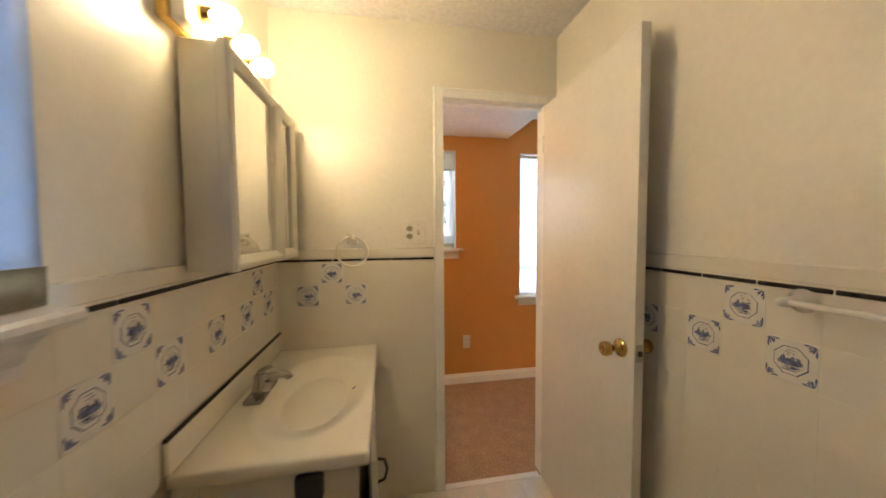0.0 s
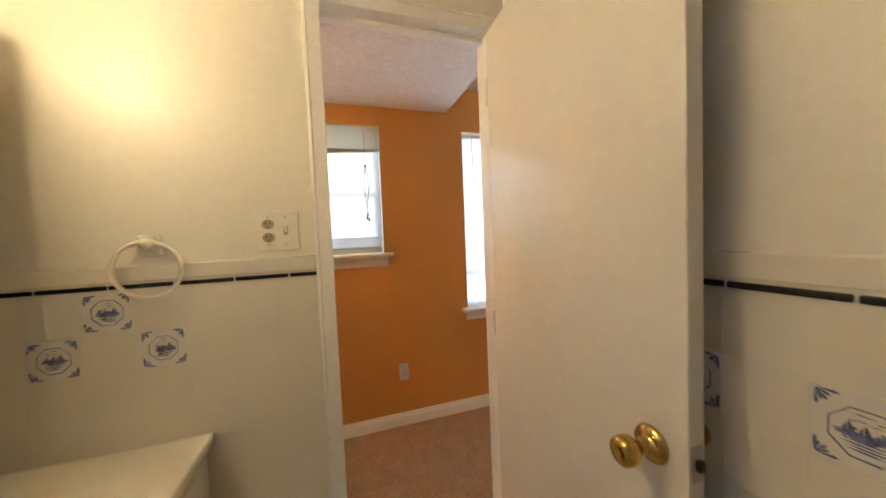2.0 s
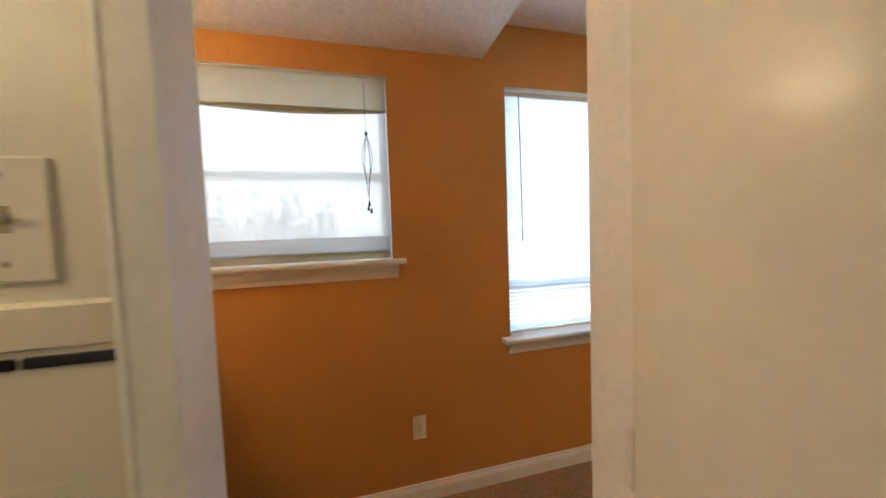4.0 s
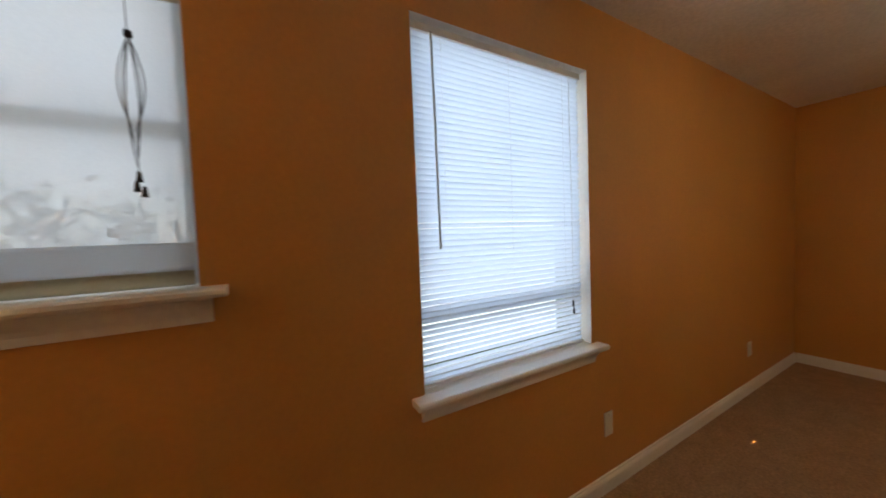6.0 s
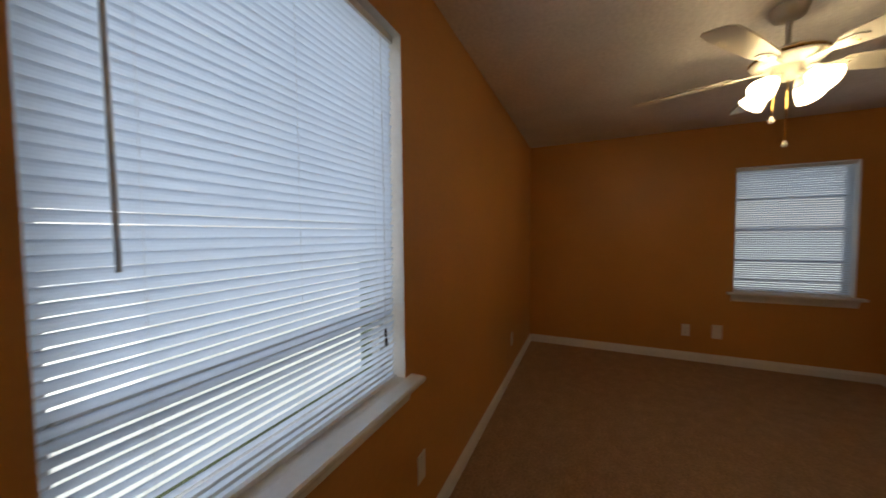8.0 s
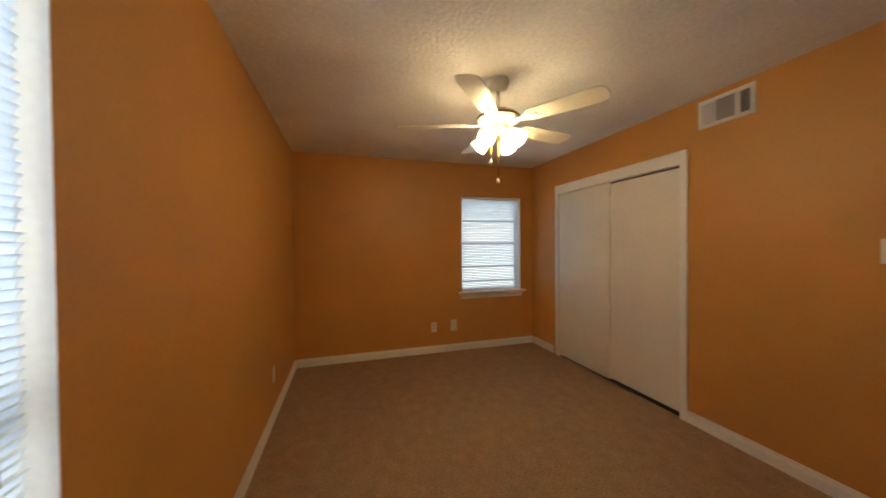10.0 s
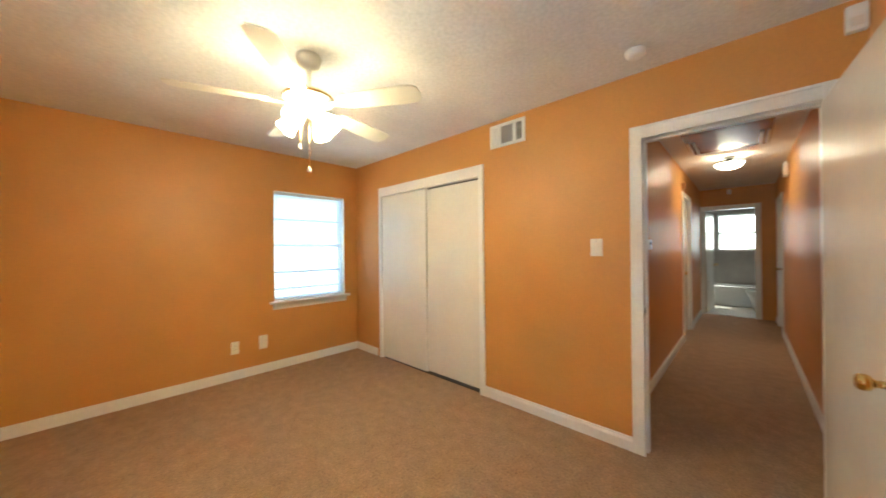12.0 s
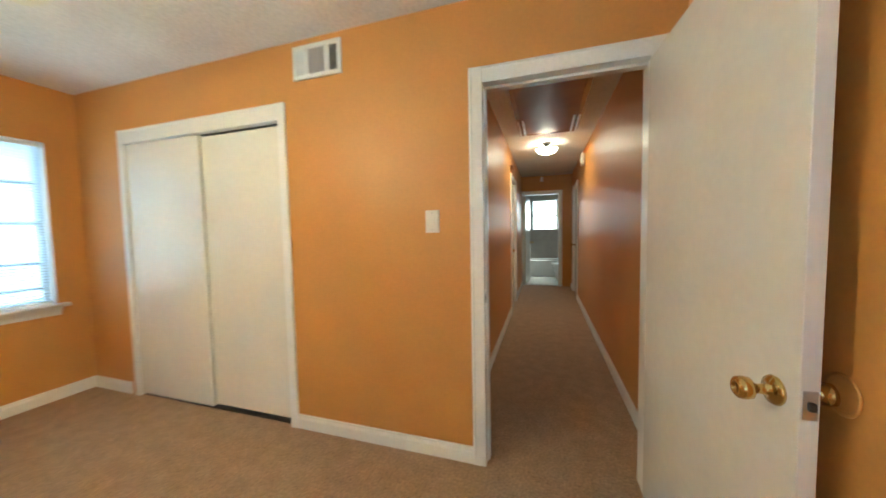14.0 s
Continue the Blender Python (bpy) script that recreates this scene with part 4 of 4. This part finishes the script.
# ---- dressing alcove vanity ----
dresser = thing("dressing_vanity", label="cream painted dressing vanity with drawers in the alcove", category="vanity")
part("counter", box(-0.148, 2.337, 0.812, 0.442, 3.436, 0.850, 0.010, 3), MARBLE, dresser)
part("cabinet_body", box(-0.146, 2.337, 0.655, 0.405, 3.432, 0.812, 0.002), WOOD_WHITE, dresser)
for y0, y1 in ((2.90, 3.415), (2.345, 2.88)):
    d = part("drawer_front", box(0.405, y0, 0.668, 0.424, y1, 0.803, 0.004), WOOD_WHITE, dresser)
    ym = (y0 + y1) / 2
    part("drawer_handle", tube([(0.424, ym - 0.055, 0.735), (0.440, ym - 0.045, 0.733), (0.450, ym - 0.02, 0.731), (0.450, ym + 0.02, 0.731), (0.440, ym + 0.045, 0.733), (0.424, ym + 0.055, 0.735)], [0.007, 0.004, 0.0045, 0.0045, 0.004, 0.007], 10), DARK_METAL, d, "dark bail pull", smooth=True)
    part("handle_grip", tube([(0.450, ym - 0.024, 0.731), (0.4515, ym - 0.012, 0.731), (0.4515, ym + 0.012, 0.731), (0.450, ym + 0.024, 0.731)], [0.0052, 0.0078, 0.0078, 0.0052], 12), PORCELAIN, d, "white ceramic grip", smooth=True)
    for q in (-0.055, 0.055):
        part("handle_rose", lathe([(0, 0.005), (0.012, 0.003), (0.014, 0), (0, 0)], 12, m=pose(0.424, ym + q, 0.735, 0, 90)), DARK_METAL, d, smooth=True)
part("side_cabinet", box(-0.146, 2.337, 0.002, 0.395, 2.62, 0.655, 0.003), WOOD_WHITE, dresser)
splash = tagged(new("wall_tiles_alcove"), "cream tiled splash with one painted tile", "wall tile", kind="structure")
part("splash_tile", box(-0.149, 3.430, 0.851, 0.422, 3.4375, 1.132, 0.003), TILE, splash)
m = frame_of((0, 3.4315, 0), (1, 0, 0), (0, -1, 0))
for a, b in ((-0.10, 0.045), (0.049, 0.195), (0.199, 0.345)):
    bm = box(a, 0.966, 0.001, b, 0.978, 0.006, 0.002)
    bm.transform(m)
    part("liner_tile", bm, BLACK_TILE, splash)
painted_tile(m, 0.232, 0.910, 0.100, 1, "painted tiles beside the door")

# ---- ceiling fan ----
FAN = Vector((3.83, 1.91, 0))
fan = thing("ceiling_fan", (FAN.x, FAN.y, -0.042), "white five-blade ceiling fan with lit glass shades", "ceiling fan")
part("canopy", lathe([(0, 2.488), (0.068, 2.488), (0.070, 2.472), (0.060, 2.437), (0.030, 2.420), (0.014, 2.416), (0, 2.416)], 32), FAN_WHITE, fan, smooth=True)
part("down_rod", lathe([(0.012, 2.43), (0.012, 2.28)], 14), FAN_WHITE, fan, smooth=True)
part("motor_housing", lathe([(0, 2.300), (0.035, 2.300), (0.060, 2.285), (0.105, 2.272), (0.132, 2.256), (0.138, 2.238), (0.130, 2.222), (0.105, 2.212), (0.060, 2.205), (0, 2.205)], 36), FAN_WHITE, fan, smooth=True)
part("brass_band", lathe([(0.1375, 2.250), (0.1405, 2.246), (0.1405, 2.240), (0.1375, 2.236)], 36), BRASS, fan, smooth=True)
part("switch_housing", lathe([(0.055, 2.206), (0.058, 2.190), (0.056, 2.160), (0.040, 2.148), (0.0, 2.146)], 28), FAN_WHITE, fan, smooth=True)
outline = [(0.205, -0.045), (0.24, -0.056), (0.40, -0.066), (0.58, -0.070), (0.635, -0.064), (0.658, -0.045), (0.664, 0), (0.658, 0.045), (0.635, 0.064), (0.58, 0.070), (0.40, 0.066), (0.24, 0.056), (0.205, 0.045)]
for k in range(5):
    m = pose(0, 0, 2.205, 0, 0, -4 + 72 * k) @ pose(0, 0, 0, -12, 0, 0)
    bl = part("blade", plate(outline, 0.006), FAN_WHITE, fan, at=m)
    iron = plate([(0.085, -0.014), (0.16, -0.012), (0.20, -0.034), (0.255, -0.028), (0.275, 0), (0.255, 0.028), (0.20, 0.034), (0.16, 0.012), (0.085, 0.014)], 0.005, Matrix.Translation((0, 0, -0.0055)))
    part("blade_iron", iron, FAN_WHITE, bl, "white scrolled blade bracket")
    for q in (-0.015, 0.015):
        part("screw", lathe([(0, -0.003), (0.005, -0.001), (0.005, 0), (0, 0)], 8, m=Matrix.Translation((0.235, q, -0.0055))), BRASS, bl)
for k in range(4):
    a = 35 + 90 * k
    m = pose(0, 0, 2.160, 0, 0, a) @ pose(0.052, 0, 0, 0, 128)
    arm = part("lamp_arm", lathe([(0.014, 0.0), (0.014, 0.030), (0.024, 0.034), (0.026, 0.050), (0.0, 0.050)], 18, m=m), FAN_WHITE, fan, smooth=True)
    part("glass_shade", lathe([(0.024, 0.044), (0.030, 0.056), (0.038, 0.074), (0.047, 0.100), (0.053, 0.122), (0.056, 0.132), (0.053, 0.132), (0.045, 0.102), (0.034, 0.074), (0.020, 0.056), (0, 0.054)], 26, m=m), FAN_GLASS, arm, "lit frosted glass bell shade", smooth=True)
for x, y, z in ((0.022, -0.01, 1.83), (0.036, 0.038, 1.955)):
    ch = part("pull_chain", tube([(x * 0.6, y, 2.150), (x, y, z + 0.03)], 0.0034, 6), BRASS, fan)
    part("chain_bob", lathe([(0, 0.034), (0.005, 0.030), (0.010, 0.014), (0.012, 0.004), (0.010, 0), (0, 0)], 14, m=Matrix.Translation((x, y, z))), FAN_WHITE, ch, smooth=True)

# ---- on the bedroom walls and ceiling ----
vent = thing("air_vent", label="white metal wall register with dark louvres near the ceiling", category="air vent")
vent.matrix_world = on(SOUTH, 3.474, 0.364, 2.308)
# flat near-black sheet paints the shaded duct behind the louvres
part("backing", box(-0.150, -0.078, 0.0005, 0.150, 0.078, 0.002), SLOT, vent)
for q in ((-0.172, -0.100, 0.172, -0.072), (-0.172, 0.072, 0.172, 0.100), (-0.172, -0.072, -0.142, 0.072), (0.142, -0.072, 0.172, 0.072)):
    part("register_frame", box(q[0], q[1], 0, q[2], q[3], 0.010, 0.003), WHITE_PLASTIC, vent)
for x in (-0.072, 0.072):
    part("divider", box(x - 0.016, -0.072, 0.001, x + 0.016, 0.072, 0.009, 0.002), WHITE_PLASTIC, vent)
louvre = mesh_of("louvre", box(-0.056, -0.005, -0.0006, 0.056, 0.005, 0.0006), ALUMINIUM)
upright = mesh_of("louvre", box(-0.005, -0.070, -0.0006, 0.005, 0.070, 0.0006), WHITE_PLASTIC)
for i in range(11):
    part("louvre", louvre, None, vent, at=pose(0, -0.062 + i * 0.0124, 0.006, 35))
for i in range(4):
    part("louvre", upright, None, vent, at=pose(-0.134 + i * 0.013, 0, 0.006, 0, 40))
    part("louvre", upright, None, vent, at=pose(0.096 + i * 0.013, 0, 0.006, 0, -50))

smoke = thing("smoke_detector", (2.455, 0.640, 0), "white round smoke detector on the ceiling", "smoke detector")
part("base", lathe([(0, 2.4465), (0.053, 2.4465), (0.054, 2.436), (0, 2.436)], 32), WHITE_PLASTIC, smoke, smooth=True)
part("cover", lathe([(0.051, 2.436), (0.049, 2.420), (0.036, 2.409), (0.010, 2.406), (0, 2.406)], 32), WHITE_PLASTIC, smoke, smooth=True)
siren = thing("alarm_sensor", (1.636, 0.364, 2.350), "small white alarm sensor box high on the wall", "sensor")
part("sensor_body", box(-0.033, 0, -0.060, 0.033, 0.040, 0.060, 0.008), WHITE_PLASTIC, siren)
part("sensor_lens", box(-0.020, 0.040, -0.040, 0.020, 0.0425, 0.0, 0.002), DELFT, siren)
bumper = thing("door_bumper", (1.60, 1.17, 0.928), "round painted door bumper on the wall", "door stop")
part("bumper_ring", lathe([(0.034, 0), (0.042, 0.0), (0.044, 0.002), (0.042, 0.005), (0.037, 0.005), (0.034, 0.002)], 28, m=pose(0, 0, 0, 0, 90)), ORANGE, bumper, smooth=True)
strike = thing("strike_plate", (2.482, 0.342, 0.912), "dull steel strike plate let into the jamb", "strike plate")
part("plate", box(-0.0015, -0.014, -0.028, 0.0005, 0.014, 0.028, 0.0008), STEEL, strike)
part("latch_hole", box(-0.0022, -0.007, -0.012, -0.001, 0.007, 0.012), SLOT, strike)

# ---- hall ----
hatch = thing("attic_hatch", label="glossy brown attic ladder hatch with pale rails", category="attic hatch")
part("panel", box(1.86, -2.06, 2.425, 2.42, -0.70, 2.4465, 0.004), HATCH, hatch)
for x0, x1 in ((1.815, 1.86), (2.42, 2.465)):
    part("hatch_trim", box(x0, -2.10, 2.420, x1, -0.66, 2.4465, 0.003), HATCH, hatch)
for y0, y1 in ((-2.10, -2.06), (-0.70, -0.66)):
    part("hatch_trim", box(1.86, y0, 2.420, 2.42, y1, 2.4465, 0.003), HATCH, hatch)
for x in (1.835, 1.885, 2.395, 2.445):
    part("ladder_rail", box(x - 0.011, -2.04, 2.404, x + 0.011, -1.52, 2.4205, 0.003), TRIM, hatch, "pale metal rail")
hall_lamp = thing("ceiling_light", (2.145, -2.62, 0), "lit frosted glass bowl ceiling light in the hall", "ceiling light")
part("base", lathe([(0, 2.4465), (0.062, 2.4465), (0.062, 2.430), (0.030, 2.415), (0.020, 2.39), (0.020, 2.365), (0, 2.365)], 24), DARK_METAL, hall_lamp, smooth=True)
part("glass_bowl", lathe([(0, 2.290), (0.050, 2.294), (0.095, 2.310), (0.128, 2.338), (0.138, 2.360), (0.133, 2.361), (0.120, 2.340), (0.08, 2.316), (0, 2.304)], 32), HALL_GLASS, hall_lamp, smooth=True)
part("rim", lathe([(0.136, 2.356), (0.143, 2.360), (0.143, 2.368), (0.134, 2.368)], 32), DARK_METAL, hall_lamp, smooth=True)
# added disc above the bowl, keeps part of its glow off the ceiling
part("pan", lathe([(0.020, 2.372), (0.100, 2.371), (0.108, 2.366), (0.100, 2.364), (0.020, 2.365)], 28), DARK_METAL, hall_lamp, smooth=True)
chime = thing("door_chime", (1.61, -3.22, 2.30), "cream door chime box high on the hall wall", "door chime")
part("chime_body", box(0, -0.075, -0.085, 0.045, 0.075, 0.085, 0.006), PLASTIC, chime)
for i in range(5):
    part("grille_bar", box(0.045, -0.060, -0.060 + i * 0.026, 0.048, 0.060, -0.048 + i * 0.026), WOOD_WHITE, chime)
small = thing("thermostat", (2.66, -0.68, 1.352), "white wall thermostat in the hall", "thermostat")
part("thermostat_body", box(-0.026, -0.055, -0.045, 0, 0.055, 0.045, 0.006), WHITE_PLASTIC, small)
part("display", box(-0.0275, -0.030, 0.0, -0.026, 0.030, 0.025), SLOT, small)
bell = thing("wall_bell", (2.66, -2.93, 2.19), "small dark brown bell box above the doorway", "bell")
part("bell_box", box(-0.04, -0.045, -0.045, 0, 0.045, 0.045, 0.005), HATCH, bell)
sensor = thing("wall_sensor", (2.225, -5.45, 2.37), "small white sensor over the end doorway", "sensor")
part("sensor_body", box(-0.03, 0, -0.045, 0.03, 0.03, 0.045, 0.006), WHITE_PLASTIC, sensor)
for nm, x0, x1, y0, y1, kx, s in (("hall_door", 1.545, 1.580, -4.947, -4.153, 1.580, 1), ("hall_door", 2.690, 2.725, -3.747, -2.953, 2.690, -1)):
    d = thing(nm, label="white painted flush hall door, closed", category="door")
    part("leaf", box(x0, y0, 0.012, x1, y1, 2.045, 0.002), DOOR_PAINT, d)
    knob(d, pose(kx, y0 + 0.07 if s > 0 else y1 - 0.07, 0.95, 0, 90 * s), BRASS)

# ---- far bathroom ----
tub = thing("bathtub", label="white bathtub under the far bathroom window", category="bathtub")
part("tub_apron", box(1.0, -6.95, 0.004, 3.3, -6.90, 0.42, 0.012, 3), PORCELAIN, tub)
part("tub_rim", box(1.0, -6.99, 0.40, 3.3, -6.86, 0.44, 0.015, 3), PORCELAIN, tub)
part("tub_back_rim", box(1.0, -7.60, 0.40, 3.3, -7.50, 0.44, 0.012, 3), PORCELAIN, tub)
part("tub_floor", box(1.0, -7.55, 0.06, 3.3, -6.95, 0.10), PORCELAIN, tub)
toilet = thing("toilet", (1.50, -6.40, 0.004), "white porcelain toilet in the far bathroom", "toilet")
bowl = lathe([(0.10, 0), (0.11, 0.10), (0.13, 0.22), (0.18, 0.36), (0.185, 0.39), (0, 0.39)], 24)
bowl.transform(Matrix.Diagonal((1.25, 1, 1, 1)) @ Matrix.Translation((0.22, 0, 0)))
part("bowl", bowl, PORCELAIN, toilet, smooth=True)
seat = lathe([(0, 0.0), (0.19, 0.0), (0.195, 0.012), (0.185, 0.024), (0, 0.028)], 24)
seat.transform(Matrix.Diagonal((1.25, 1, 1, 1)) @ Matrix.Translation((0.22, 0, 0.392)))
part("seat", seat, PORCELAIN, toilet, smooth=True)
part("tank", box(-0.16, -0.22, 0.36, 0.04, 0.22, 0.74, 0.02, 3), PORCELAIN, toilet)
part("tank_lid", box(-0.17, -0.23, 0.74, 0.05, 0.23, 0.77, 0.008), PORCELAIN, toilet)

slab_door("far_bath_door", (2.618, -5.552, 0), -96, 0.72, 2.03, 0.035, "white painted flush door standing open in the far bathroom", 0.95, 1)

# bathroom window shade and sill
bath_shade = thing("cloth_shade", label="pale blue cloth shade in the small bathroom window", category="window shade")
bm = cloth(-1.190, -0.44, 1.345, 2.07, 0.104, 0.010)
bm.transform(pose(0, 0, 0, 0, 0, -90) @ Matrix.Diagonal((1, 1, 1, 1)))
part("shade_cloth", bm, BLUE_LINEN, bath_shade, smooth=True)
bm = cloth(-1.190, -0.44, 1.290, 1.350, 0.107, 0.007, k=4, thick=0.008)
bm.transform(pose(0, 0, 0, 0, 0, -90))
part("bottom_hem", bm, HEM, bath_shade, "brown bottom hem", smooth=True)
sill("sill_window_4", "x", 0.095, 1, 0.45, 1.175, 1.287, 0.012, 0.08)

# ---- outdoors ----
tagged(new("ground", mesh_of("ground", box(-400, -400, -0.6, 400, 400, -0.35), GRASS)), "lawn round the house", "lawn", kind="structure")

LEAF = material("shrub_leaf", (0.075, 0.11, 0.045), 0.6, vary=0.3, scale=8, fine=0.2, fine_scale=40)
BARK = material("grey_bark", (0.16, 0.13, 0.10), 0.85, vary=0.25, scale=12, fine=0.2, fine_scale=60, bump=0.5, bump_scale=50, bump_dist=0.01)


def yard_tree(loc, seed, height, stems):
    """Many-stemmed small tree: tapered limbs that fork twice, with a loose crown of single leaves."""
    rnd = random.Random(seed)
    ob = thing("yard_tree", loc, "small many-stemmed tree in the yard outside", "tree")
    wood, tips = bmesh.new(), []

    def grow(p, way, length, r, depth):
        pts, rad = [p.copy()], [r]
        for i in range(5):
            way = (way + Vector((rnd.uniform(-0.16, 0.16), rnd.uniform(-0.16, 0.16), rnd.uniform(-0.02, 0.14)))).normalized()
            p = p + way * length / 5
            pts.append(p.copy())
            rad.append(r * (1 - 0.13 * (i + 1)))
        tube(pts, rad, 7, wood)
        if depth:
            for k in range(3):
                grow(p, (way + Vector((rnd.uniform(-0.8, 0.8), rnd.uniform(-0.8, 0.8), rnd.uniform(-0.1, 0.5)))).normalized(), length * 0.6, rad[-1] * 0.8, depth - 1)
        if depth < 2:
            tips.extend(pts[2:])

    for s in range(stems):
        a = 2 * math.pi * s / stems + rnd.uniform(-0.3, 0.3)
        grow(Vector((0.05 * math.cos(a), 0.05 * math.sin(a), 0)), Vector((0.45 * math.cos(a), 0.45 * math.sin(a), 1)).normalized(), height * 0.42, 0.035, 2)
    part("trunk", wood, BARK, ob, smooth=True)
    verts, faces = [], []
    for q in tips:
        for k in range(4):
            m = Matrix.Translation(q + Vector((rnd.gauss(0, 0.07), rnd.gauss(0, 0.07), rnd.gauss(0, 0.06)))) @ Euler((rnd.uniform(0, 6.3), rnd.uniform(0, 6.3), rnd.uniform(0, 6.3))).to_matrix().to_4x4()
            n, s = len(verts), rnd.uniform(0.025, 0.05)
            verts.extend(m @ Vector(v) for v in ((-s, 0, 0), (-0.2 * s, 0.42 * s, 0.1 * s), (s, 0, 0), (-0.2 * s, -0.42 * s, 0.1 * s)))
            faces.append((n, n + 1, n + 2, n + 3))
    me = bpy.data.meshes.new("crown")
    me.from_pydata(verts, [], faces)
    me.materials.append(LEAF)
    tagged(part("crown", me, None, ob), kind="stuff")


yard_tree((0.62, 4.45, -0.35), 5, 2.5, 5)
yard_tree((1.15, 4.70, -0.35), 9, 2.1, 4)
